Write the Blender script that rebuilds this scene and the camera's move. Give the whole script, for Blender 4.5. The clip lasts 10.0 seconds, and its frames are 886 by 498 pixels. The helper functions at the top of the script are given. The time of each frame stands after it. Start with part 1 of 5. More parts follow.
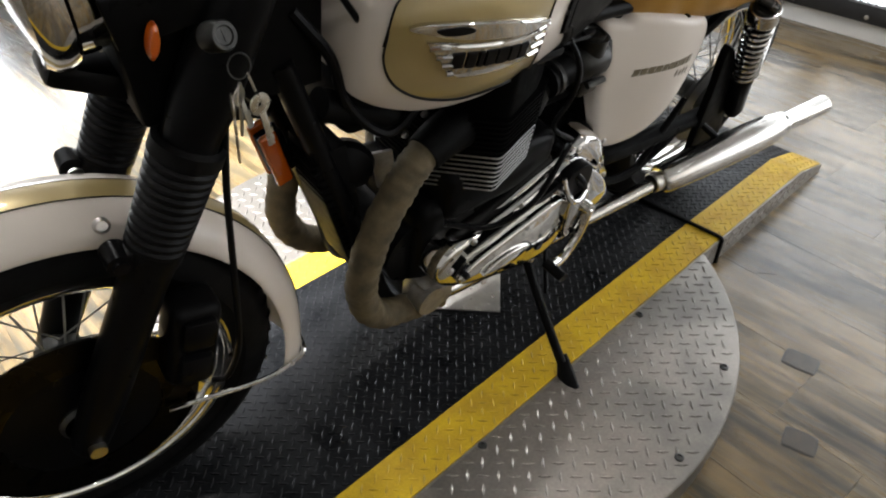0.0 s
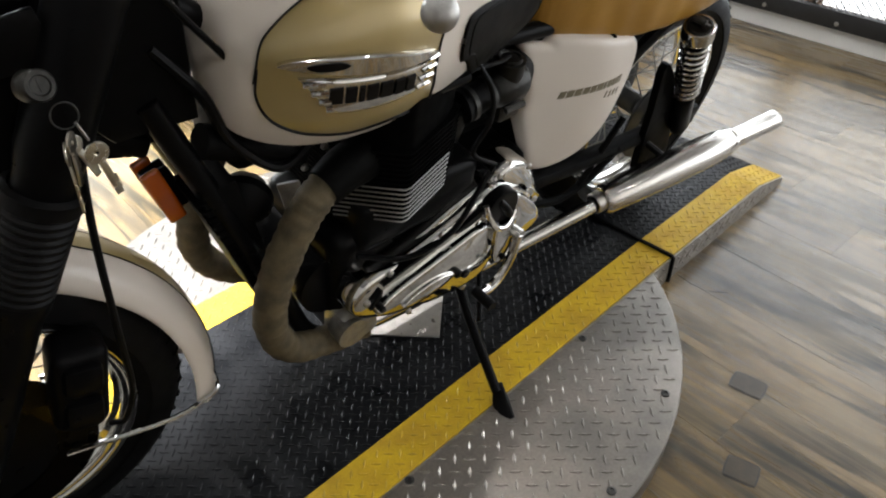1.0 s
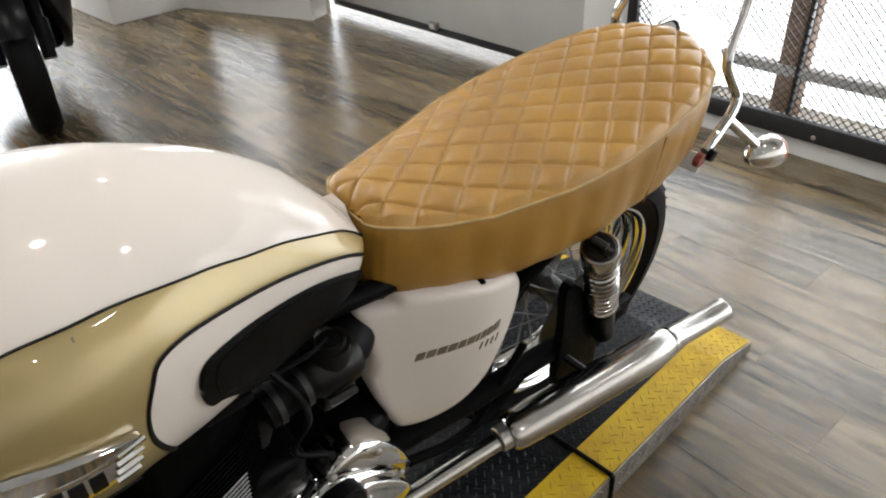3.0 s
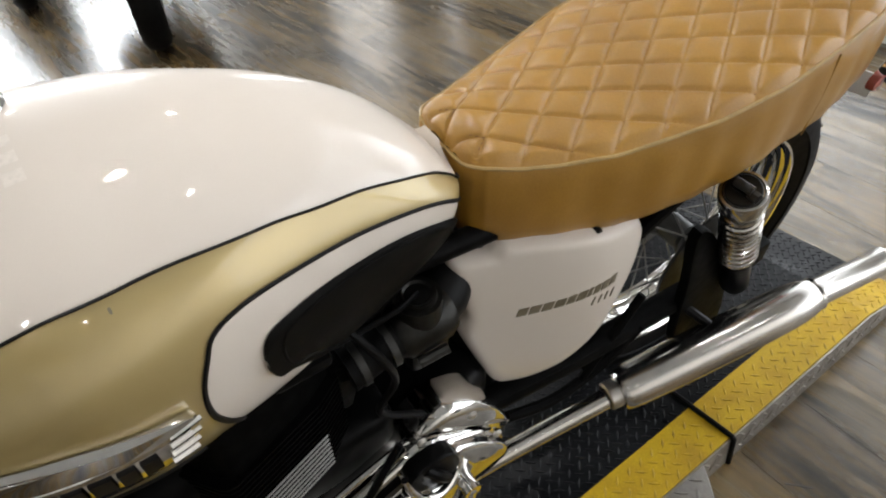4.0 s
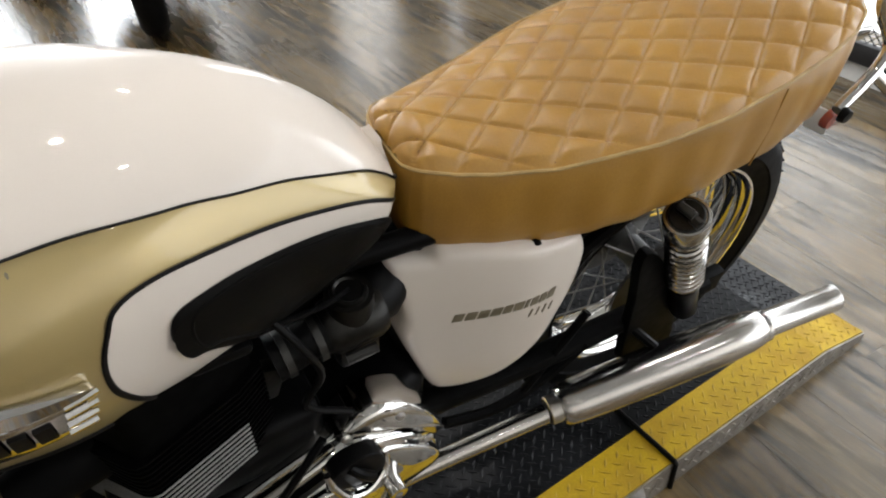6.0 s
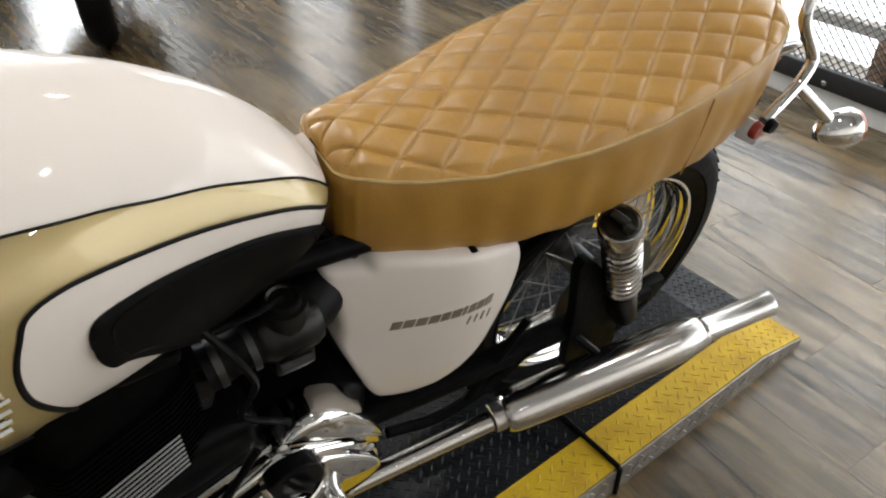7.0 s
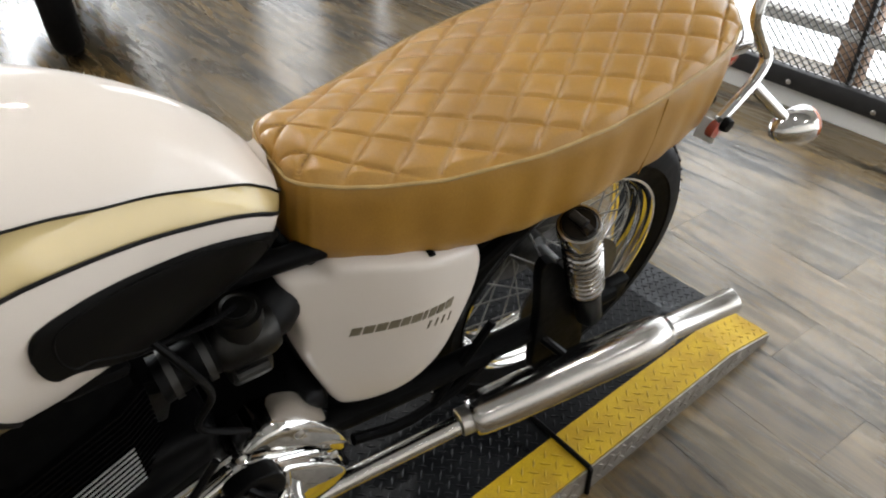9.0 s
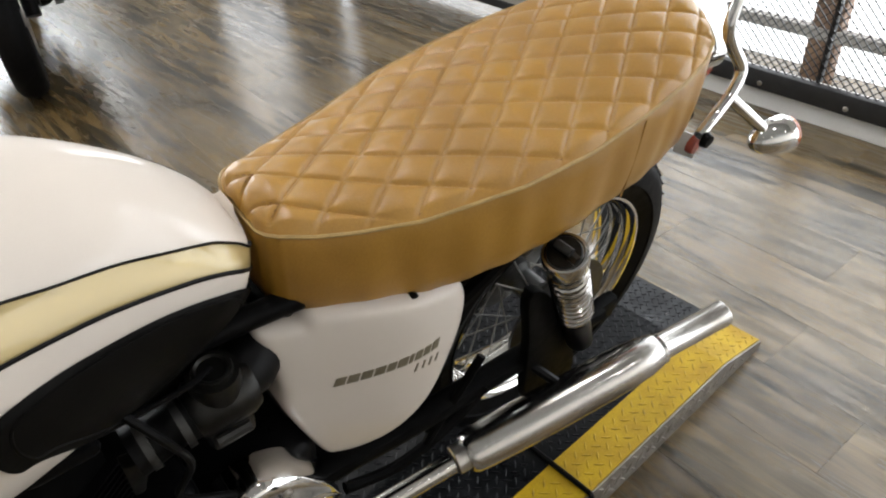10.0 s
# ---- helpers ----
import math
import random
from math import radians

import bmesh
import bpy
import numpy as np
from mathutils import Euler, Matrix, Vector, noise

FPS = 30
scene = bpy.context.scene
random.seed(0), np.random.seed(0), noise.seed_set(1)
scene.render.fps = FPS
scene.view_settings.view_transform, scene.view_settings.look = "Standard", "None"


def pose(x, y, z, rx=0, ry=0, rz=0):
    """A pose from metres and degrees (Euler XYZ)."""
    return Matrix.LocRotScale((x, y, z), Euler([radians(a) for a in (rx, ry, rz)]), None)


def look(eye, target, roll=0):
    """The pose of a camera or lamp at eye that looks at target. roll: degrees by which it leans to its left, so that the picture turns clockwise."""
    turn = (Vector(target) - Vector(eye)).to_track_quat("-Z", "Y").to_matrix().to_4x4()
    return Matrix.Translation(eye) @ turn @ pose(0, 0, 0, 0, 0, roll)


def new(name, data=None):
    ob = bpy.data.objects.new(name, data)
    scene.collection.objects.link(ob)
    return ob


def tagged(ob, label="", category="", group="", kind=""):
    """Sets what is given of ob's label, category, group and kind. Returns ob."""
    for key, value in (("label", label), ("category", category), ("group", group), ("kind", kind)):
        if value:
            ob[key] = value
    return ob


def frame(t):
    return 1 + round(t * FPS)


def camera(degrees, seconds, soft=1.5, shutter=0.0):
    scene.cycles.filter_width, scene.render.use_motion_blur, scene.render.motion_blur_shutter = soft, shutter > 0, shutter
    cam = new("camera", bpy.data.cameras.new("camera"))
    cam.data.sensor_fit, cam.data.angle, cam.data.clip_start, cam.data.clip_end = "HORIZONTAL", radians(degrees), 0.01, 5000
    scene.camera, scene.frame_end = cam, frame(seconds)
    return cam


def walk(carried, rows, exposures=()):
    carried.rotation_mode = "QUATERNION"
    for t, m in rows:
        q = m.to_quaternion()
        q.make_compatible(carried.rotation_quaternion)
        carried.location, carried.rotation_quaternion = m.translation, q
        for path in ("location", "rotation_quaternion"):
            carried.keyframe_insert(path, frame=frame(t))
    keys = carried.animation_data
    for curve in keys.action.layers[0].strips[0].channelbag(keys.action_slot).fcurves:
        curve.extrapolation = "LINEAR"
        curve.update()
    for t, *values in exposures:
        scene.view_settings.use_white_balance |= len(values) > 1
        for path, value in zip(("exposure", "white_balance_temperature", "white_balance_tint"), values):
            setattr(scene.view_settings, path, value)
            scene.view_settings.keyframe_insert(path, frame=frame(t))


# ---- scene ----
cam = camera(64.0, 10.0, 2.1)
PATH = [
    (0, (0.0191, 0.0938, 1.1135), (1.0055, 1.1031, -0.0039), 0.18),
    (0.5, (0.0499, 0.0783, 1.1239), (1.1331, 1.0089, 0.0282), 2.97),
    (1, (0.1536, 0.0407, 1.1261), (1.1402, 1.0553, 0.0139), -0.54),
    (1.5, (0.2883, 0.0312, 1.1597), (1.3185, 1.1549, 0.2026), -2.61),
    (2, (0.3934, -0.0076, 1.2194), (1.3124, 1.2232, 0.2810), -6.88),
    (2.2, (0.4381, -0.0153, 1.2410), (1.3597, 1.2038, 0.2900), -6.56),
    (3.3, (0.6554, 0.2097, 1.2052), (1.6883, 1.2709, 0.1820), -2.17),
    (3.5, (0.6710, 0.2271, 1.1869), (1.6436, 1.3044, 0.1222), -3.39),
    (4, (0.6918, 0.2327, 1.1838), (1.4140, 1.4148, 0.0344), -8.45),
    (4.5, (0.7319, 0.2013, 1.1862), (1.4335, 1.3470, -0.0117), -4.56),
    (5, (0.7403, 0.1932, 1.1924), (1.4869, 1.3853, 0.0693), -3.05),
    (5.5, (0.7337, 0.1921, 1.1763), (1.4532, 1.3818, 0.0330), -4.16),
    (6.8, (0.7468, 0.1730, 1.1768), (1.5705, 1.3355, 0.0768), -1.45),
    (7, (0.7533, 0.1668, 1.1731), (1.5918, 1.3110, 0.0650), -1.28),
    (7.5, (0.7701, 0.1535, 1.1727), (1.6490, 1.2824, 0.0805), -1.34),
    (8, (0.7755, 0.1511, 1.1732), (1.6651, 1.2736, 0.0830), -0.87),
    (8.5, (0.7750, 0.1552, 1.1729), (1.6530, 1.2773, 0.0728), -0.83),
    (9, (0.7753, 0.1527, 1.1710), (1.6562, 1.2714, 0.0698), -1.29),
    (9.5, (0.7823, 0.1556, 1.1694), (1.6646, 1.2720, 0.0671), -1.49),
    (10, (0.8042, 0.1827, 1.1761), (1.7309, 1.2892, 0.1005), -3.91),
]
walk(cam, [(t, look(eye, target, roll)) for t, eye, target, roll in PATH])

# ---- world and light ----
world = bpy.data.worlds.new("world")
scene.world = world
world.use_nodes = True
sky = world.node_tree.nodes.new("ShaderNodeTexSky")
sky.sky_type, sky.sun_disc, sky.sun_elevation, sky.sun_rotation = "NISHITA", False, radians(45), radians(60)
world.node_tree.links.new(sky.outputs[0], world.node_tree.nodes["Background"].inputs[0])
world.node_tree.nodes["Background"].inputs[1].default_value = 0.12
CEILING = 3.3
# The first four follow tank highlights; the rest are added, unseen, for fill.
LAMPS = [(2.1, 0.1), (1.22, 1.1), (2.35, 2.75), (-0.6, -1.0), (-1.2, 1.5), (0.5, 2.6), (0.8, 5.6), (2.6, 5.0), (-2.4, 3.6), (0.4, -2.4), (2.4, -2.4)]
POOL = (0.40, 1.95)      # a narrow, strong spot, added unseen to brighten the floor beyond the deck
for n, (lx, ly) in enumerate(LAMPS):
    lamp = bpy.data.lights.new("downlight_light", "AREA")
    lamp.shape, lamp.size, lamp.energy, lamp.color, lamp.spread = "DISK", 0.13, 8.0 if n == 3 else 15.0 if n == 1 else 13.5 if n in (2, 5) else 3.5 if n in (0, 9, 10) else 10.5, (0.99, 0.97, 0.96), radians(140)
    ob = new("downlight_light", lamp)
    ob.matrix_world = pose(lx, ly, CEILING - 0.03)
pool = bpy.data.lights.new("floor_fill_light", "SPOT")
pool.energy, pool.spot_size, pool.spot_blend, pool.shadow_soft_size, pool.color = 3900.0, radians(38), 0.6, 0.06, (0.95, 0.97, 1.0)
ob = new("floor_fill_light", pool)
ob.matrix_world = pose(POOL[0], POOL[1], CEILING - 0.05)
glow = bpy.data.lights.new("window_light", "AREA")
glow.shape, glow.size, glow.size_y, glow.energy, glow.color = "RECTANGLE", 2.2, 1.2, 30.0, (0.86, 0.93, 1.0)
ob = new("window_light", glow)
ob.matrix_world = look((3.28, 0.6, 0.95), (0.0, 0.8, 0.75))
FAR_WINDOW = (-1.2, 2.7, 1.35, 3.15)     # unseen far-wall window, inferred from floor sheen: its sides, sill and head
NEAR_OPENING = (-1.6, 4.0, 0.5, 2.5)      # out-of-view opening in the near wall for an added fill glow
skylight = bpy.data.lights.new("far_window_light", "AREA")
skylight.shape, skylight.size, skylight.size_y, skylight.energy, skylight.color = "RECTANGLE", 3.8, 1.7, 290.0, (0.92, 0.96, 1.0)
ob = new("far_window_light", skylight)
ob.matrix_world = look((0.75, 8.24, 2.25), (0.75, 0.0, 2.25))


# ---- materials ----
def mat(name, base, rough=0.5, metal=0.0, vary=0.12, scale=30.0, fine=220.0, bump=0.0, coat=0.0, stretch=(1, 1, 1), base2=None, spec=0.5, obj=True, rvary=0.1, mixlow=0.4, mixhigh=0.65):
    m = bpy.data.materials.new(name)
    m.use_nodes = True
    nt = m.node_tree
    bs = nt.nodes["Principled BSDF"]
    co = nt.nodes.new("ShaderNodeTexCoord")
    mp = nt.nodes.new("ShaderNodeMapping")
    mp.inputs["Scale"].default_value = stretch
    nt.links.new(co.outputs["Object"], mp.inputs[0])
    n1 = nt.nodes.new("ShaderNodeTexNoise")
    n1.inputs["Scale"].default_value, n1.inputs["Detail"].default_value = scale, 6
    n2 = nt.nodes.new("ShaderNodeTexNoise")
    n2.inputs["Scale"].default_value, n2.inputs["Detail"].default_value = fine, 4
    for nn in (n1, n2):
        nt.links.new(mp.outputs[0], nn.inputs["Vector"])
    b = Vector(base)
    other = Vector(base2) if base2 else b * (1 - vary)
    ramp = nt.nodes.new("ShaderNodeMapRange")
    ramp.inputs[1].default_value, ramp.inputs[2].default_value = mixlow, mixhigh
    nt.links.new(n1.outputs[0], ramp.inputs[0])
    mx = nt.nodes.new("ShaderNodeMix")
    mx.data_type = "RGBA"
    mx.inputs[6].default_value, mx.inputs[7].default_value = (*b, 1), (*other, 1)
    nt.links.new(ramp.outputs[0], mx.inputs[0])
    mx2 = nt.nodes.new("ShaderNodeMix")
    mx2.data_type, mx2.blend_type = "RGBA", "MULTIPLY"
    mx2.inputs[0].default_value = min(1.0, vary * 1.5)
    nt.links.new(mx.outputs[2], mx2.inputs[6])
    gr = nt.nodes.new("ShaderNodeMapRange")
    gr.inputs[1].default_value, gr.inputs[2].default_value, gr.inputs[3].default_value, gr.inputs[4].default_value = 0.3, 0.7, 0.7, 1.15
    nt.links.new(n2.outputs[0], gr.inputs[0])
    nt.links.new(gr.outputs[0], mx2.inputs[7])
    nt.links.new(mx2.outputs[2], bs.inputs["Base Color"])
    rr = nt.nodes.new("ShaderNodeMapRange")
    rr.inputs[1].default_value, rr.inputs[2].default_value = 0.3, 0.7
    rr.inputs[3].default_value, rr.inputs[4].default_value = max(0.02, rough - rvary * rough), min(1, rough + rvary * rough)
    nt.links.new(n1.outputs[0], rr.inputs[0])
    nt.links.new(rr.outputs[0], bs.inputs["Roughness"])
    bs.inputs["Metallic"].default_value = metal
    bs.inputs["Specular IOR Level"].default_value = spec
    bs.inputs["Coat Weight"].default_value = coat
    bs.inputs["Coat Roughness"].default_value = 0.02
    if bump:
        bp = nt.nodes.new("ShaderNodeBump")
        bp.inputs["Strength"].default_value, bp.inputs["Distance"].default_value = 0.6, bump
        nt.links.new(n2.outputs[0], bp.inputs["Height"])
        nt.links.new(bp.outputs[0], bs.inputs["Normal"])
    return m


def glowing(name, colour, strength):
    m = bpy.data.materials.new(name)
    m.use_nodes = True
    bs = m.node_tree.nodes["Principled BSDF"]
    bs.inputs["Base Color"].default_value = (*colour, 1)
    bs.inputs["Emission Color"].default_value = (*colour, 1)
    bs.inputs["Emission Strength"].default_value = strength
    return m


M_WHITE = mat("white_paint", (0.655, 0.592, 0.525), 0.5, vary=0.03, scale=6, fine=900, coat=0.7, spec=0.15)
M_GOLD = mat("gold_paint", (0.40, 0.305, 0.13), 0.34, metal=0.35, vary=0.07, scale=8, fine=1500, coat=0.8)
M_PIN = mat("black_pinstripe", (0.005, 0.0045, 0.0045), 0.4, vary=0.1, spec=0.12)
M_CHROME = mat("chrome", (0.72, 0.71, 0.69), 0.05, metal=1.0, vary=0.05, scale=25, rvary=0.6)
M_STEEL = mat("brushed_steel", (0.55, 0.53, 0.50), 0.3, metal=1.0, vary=0.15, scale=40)
M_MUFFLER = mat("muffler_chrome", (0.58, 0.56, 0.53), 0.19, metal=1.0, vary=0.08, scale=18, rvary=0.3)
M_ALU = mat("cast_alloy", (0.42, 0.41, 0.39), 0.42, metal=0.9, vary=0.2, scale=60, bump=0.0004)
M_BLACK = mat("black_paint", (0.0035, 0.0035, 0.0038), 0.3, vary=0.3, scale=40, spec=0.07)
M_BLACKMAT = mat("matt_black", (0.003, 0.003, 0.003), 0.55, vary=0.3, scale=60, bump=0.0003, spec=0.05)
M_FIN = mat("black_fin", (0.002, 0.002, 0.002), 0.65, vary=0.3, scale=60, spec=0.03)
M_RUBBER = mat("black_rubber", (0.004, 0.004, 0.0042), 0.45, vary=0.35, scale=50, bump=0.0004, spec=0.10)
M_PAD = mat("knee_rubber", (0.0045, 0.0042, 0.0038), 0.5, vary=0.3, scale=30, bump=0.0003, spec=0.06)
M_TYRE = mat("tyre_rubber", (0.004, 0.004, 0.0042), 0.55, vary=0.3, scale=50, bump=0.0005, spec=0.08)
M_LEATHER = mat("tan_leather", (0.365, 0.190, 0.027), 0.42, vary=0.18, scale=9, fine=420, bump=0.0005, base2=(0.300, 0.150, 0.019), rvary=0.2)
M_LEATHER.node_tree.nodes["Principled BSDF"].inputs["Coat Weight"].default_value = 0.22
M_LEATHER.node_tree.nodes["Principled BSDF"].inputs["Coat Roughness"].default_value = 0.28
M_HUB = mat("dark_hub", (0.05, 0.05, 0.048), 0.4, metal=0.7, vary=0.2, scale=60)
M_THREAD = mat("stitching", (0.20, 0.10, 0.03), 0.7, vary=0.2, scale=200)
M_PIPING = mat("piping", (0.40, 0.27, 0.10), 0.5, vary=0.2, scale=60)
M_GRIP = mat("brown_grip", (0.185, 0.090, 0.026), 0.42, vary=0.2, scale=30, fine=300, bump=0.0004)
M_GRIPLINE = mat("dark_grip_line", (0.060, 0.027, 0.008), 0.5, vary=0.2, scale=30)
M_WRAP = mat("exhaust_wrap", (0.105, 0.08, 0.04), 0.8, vary=0.4, scale=35, fine=500, bump=0.0012, base2=(0.06, 0.046, 0.025))
M_AMBER = mat("amber_lens", (0.44, 0.080, 0.003), 0.18, vary=0.08, coat=0.6)
M_RED = mat("red_lens", (0.35, 0.05, 0.03), 0.2, vary=0.08, coat=0.6)
M_CLEAR = mat("pale_plastic", (0.72, 0.70, 0.66), 0.25, vary=0.06, coat=0.3)
M_RESIDUE = mat("sticker_residue", (0.665, 0.605, 0.54), 0.55, vary=0.1, scale=200)
M_LETTER = mat("bronze_lettering", (0.20, 0.175, 0.12), 0.4, metal=0.3, vary=0.1)
M_MACHINED = mat("machined_alloy", (0.26, 0.255, 0.245), 0.45, metal=0.6, vary=0.08, scale=60)
M_CARB = mat("carburettor_alloy", (0.024, 0.0235, 0.0215), 0.34, metal=0.8, vary=0.35, scale=70, bump=0.0004)
M_CASTING = mat("weathered_casting", (0.20, 0.17, 0.12), 0.5, metal=0.5, vary=0.3, scale=80, bump=0.0004)
M_SPOT = mat("floor_cover", (0.060, 0.046, 0.028), 0.32, vary=0.3, scale=40)
M_SPOTRIM = mat("floor_cover_rim", (0.03, 0.026, 0.022), 0.5, vary=0.3, scale=40)
M_SILL = mat("grey_sill", (0.40, 0.38, 0.35), 0.6, vary=0.1, scale=8)
M_DISC = mat("blued_disc", (0.022, 0.020, 0.017), 0.32, metal=1.0, vary=0.3, scale=30, rvary=0.5)
M_COIL = mat("chrome_spring", (0.56, 0.55, 0.53), 0.17, metal=1.0, vary=0.1, scale=60)
M_GLASS = mat("lens_glass", (0.55, 0.56, 0.57), 0.06, metal=0.6, vary=0.2, scale=120)
M_BRASS = mat("nickel_key", (0.62, 0.60, 0.53), 0.28, metal=1.0, vary=0.1)

M_DECK = mat("black_deck_paint", (0.008, 0.0085, 0.0095), 0.36, vary=0.45, scale=12, fine=160, base2=(0.014, 0.0145, 0.016), spec=0.10, bump=0.0004, rvary=0.35)
M_YELLOW = mat("yellow_paint", (0.57, 0.37, 0.012), 0.55, vary=0.26, scale=14, fine=240, base2=(0.44, 0.27, 0.016), bump=0.0004, spec=0.25)
M_YELLOWWORN = mat("worn_yellow_paint", (0.52, 0.335, 0.013), 0.5, vary=0.35, scale=60, fine=300, base2=(0.34, 0.22, 0.018), spec=0.25)
M_PLATE = mat("tread_plate", (0.235, 0.212, 0.188), 0.42, metal=0.8, vary=0.3, scale=7, fine=180, base2=(0.155, 0.145, 0.13), rvary=0.3)
M_BARE = mat("worn_plate_edge", (0.34, 0.31, 0.27), 0.45, metal=0.7, vary=0.35, scale=30, fine=260, bump=0.0006)
M_WALLDIM = mat("grey_wall_paint", (0.62, 0.61, 0.59), 0.7, vary=0.08, scale=3, fine=80)
M_WALL = mat("wall_paint", (0.78, 0.77, 0.74), 0.6, vary=0.05, scale=3, fine=80, bump=0.0004)
M_CEIL = mat("ceiling_paint", (0.46, 0.46, 0.455), 0.8, vary=0.08, scale=2, fine=60)
M_DOORPANEL = mat("grey_door_panel", (0.52, 0.52, 0.49), 0.5, vary=0.06, scale=4, fine=120, bump=0.0003)
M_FRAMEBLACK = mat("black_frame", (0.015, 0.015, 0.016), 0.5, vary=0.25, scale=30)
M_POST = mat("brown_post", (0.27, 0.17, 0.11), 0.6, vary=0.2, scale=20)
M_DAY = glowing("daylight_outside", (0.93, 0.96, 1.0), 2.6)
M_NEARFILL = glowing("frosted_glazing", (0.97, 0.93, 0.88), 0.14)
M_LAMP = glowing("lamp_glow", (1.0, 0.94, 0.84), 14.0)


def wood_material():
    """Wood-look vinyl: broad streaks that run on from plank to plank, and a fine grain of each plank's own."""
    m = bpy.data.materials.new("wood_vinyl")
    m.use_nodes = True
    nt = m.node_tree
    bs = nt.nodes["Principled BSDF"]
    geo = nt.nodes.new("ShaderNodeNewGeometry")
    info = nt.nodes.new("ShaderNodeObjectInfo")

    def math_node(op, a, b):
        n = nt.nodes.new("ShaderNodeMath")
        n.operation = op
        for i, v in enumerate((a, b)):
            if isinstance(v, (int, float)):
                n.inputs[i].default_value = v
            else:
                nt.links.new(v, n.inputs[i])
        return n.outputs[0]

    one = math_node("FRACT", math_node("ADD", info.outputs["Random"], geo.outputs["Random Per Island"]), 0.0)

    def noise(scale, stretch, detail, shift=None, rough=0.55, distort=0.0):
        mp = nt.nodes.new("ShaderNodeMapping")
        mp.inputs["Rotation"].default_value = (0, 0, radians(4))
        mp.inputs["Scale"].default_value = stretch
        nt.links.new(geo.outputs["Position"], mp.inputs[0])
        if shift:
            c = nt.nodes.new("ShaderNodeCombineXYZ")
            nt.links.new(math_node("MULTIPLY", one, shift), c.inputs[1])
            nt.links.new(c.outputs[0], mp.inputs["Location"])
        n = nt.nodes.new("ShaderNodeTexNoise")
        n.inputs["Scale"].default_value, n.inputs["Detail"].default_value = scale, detail
        n.inputs["Roughness"].default_value, n.inputs["Distortion"].default_value = rough, distort
        nt.links.new(mp.outputs[0], n.inputs["Vector"])
        return n.outputs[0]

    def ramp(value, lo, hi, out0=0.0, out1=1.0):
        r = nt.nodes.new("ShaderNodeMapRange")
        r.inputs[1].default_value, r.inputs[2].default_value, r.inputs[3].default_value, r.inputs[4].default_value = lo, hi, out0, out1
        nt.links.new(value, r.inputs[0])
        return r.outputs[0]

    def mix(fac, a, b, blend="MIX"):
        x = nt.nodes.new("ShaderNodeMix")
        x.data_type, x.blend_type = "RGBA", blend
        for i, v in ((0, fac), (6, a), (7, b)):
            if isinstance(v, tuple):
                x.inputs[i].default_value = (*v, 1)
            elif isinstance(v, (int, float)):
                x.inputs[i].default_value = v
            else:
                nt.links.new(v, x.inputs[i])
        return x.outputs[2]

    broad = noise(1.0, (4.2, 0.95, 1), 5, distort=1.2)
    streak = noise(1.0, (26.0, 2.2, 1), 6, 9.0, 0.62, 0.8)
    fine = noise(1.0, (190.0, 9.0, 1), 4, 20.0)
    patch = noise(1.0, (3.2, 1.1, 1), 3, 2.5)
    col = mix(ramp(streak, 0.40, 0.60), (0.026, 0.021, 0.010), (0.190, 0.125, 0.050))
    col = mix(ramp(broad, 0.50, 0.66, 0.0, 0.7), col, (0.190, 0.140, 0.072))
    col = mix(ramp(patch, 0.48, 0.66, 0.0, 0.5), col, (0.125, 0.105, 0.074))
    col = mix(0.55, col, ramp(fine, 0.3, 0.7, 0.62, 1.2), "MULTIPLY")
    col = mix(0.9, col, ramp(broad, 0.34, 0.56, 0.42, 1.1), "MULTIPLY")
    col = mix(1.0, col, ramp(one, 0.0, 1.0, 0.78, 1.14), "MULTIPLY")
    nt.links.new(ramp(streak, 0.32, 0.68, 0.38, 0.82), bs.inputs["Specular IOR Level"])
    nt.links.new(col, bs.inputs["Base Color"])
    nt.links.new(ramp(streak, 0.3, 0.7, 0.33, 0.22), bs.inputs["Roughness"])
    bp = nt.nodes.new("ShaderNodeBump")
    bp.inputs["Strength"].default_value, bp.inputs["Distance"].default_value = 0.25, 0.0006
    nt.links.new(streak, bp.inputs["Height"])
    nt.links.new(bp.outputs[0], bs.inputs["Normal"])
    return m


M_WOOD = wood_material()


# ---- mesh helpers ----
def mesh_ob(name, verts, faces, material, parent=None, label="", smooth=True, kind="", category="", group="", sharp=35):
    me = bpy.data.meshes.new(name)
    me.from_pydata([tuple(v) for v in verts], [], faces)
    bm = bmesh.new()
    bm.from_mesh(me)
    bmesh.ops.recalc_face_normals(bm, faces=bm.faces)
    bm.to_mesh(me)
    bm.free()
    if smooth:
        me.polygons.foreach_set("use_smooth", [True] * len(me.polygons))
        me.set_sharp_from_angle(angle=radians(sharp))
    me.materials.append(material)
    ob = new(name, me)
    if parent:
        ob.parent = parent
    return tagged(ob, label, category, group, kind)


def join(*pieces):
    verts, faces = [], []
    for v, f in pieces:
        n = len(verts)
        verts += [tuple(p) for p in v]
        faces += [tuple(i + n for i in q) for q in f]
    return verts, faces


def moved(piece, m):
    return [m @ Vector(v) for v in piece[0]], piece[1]


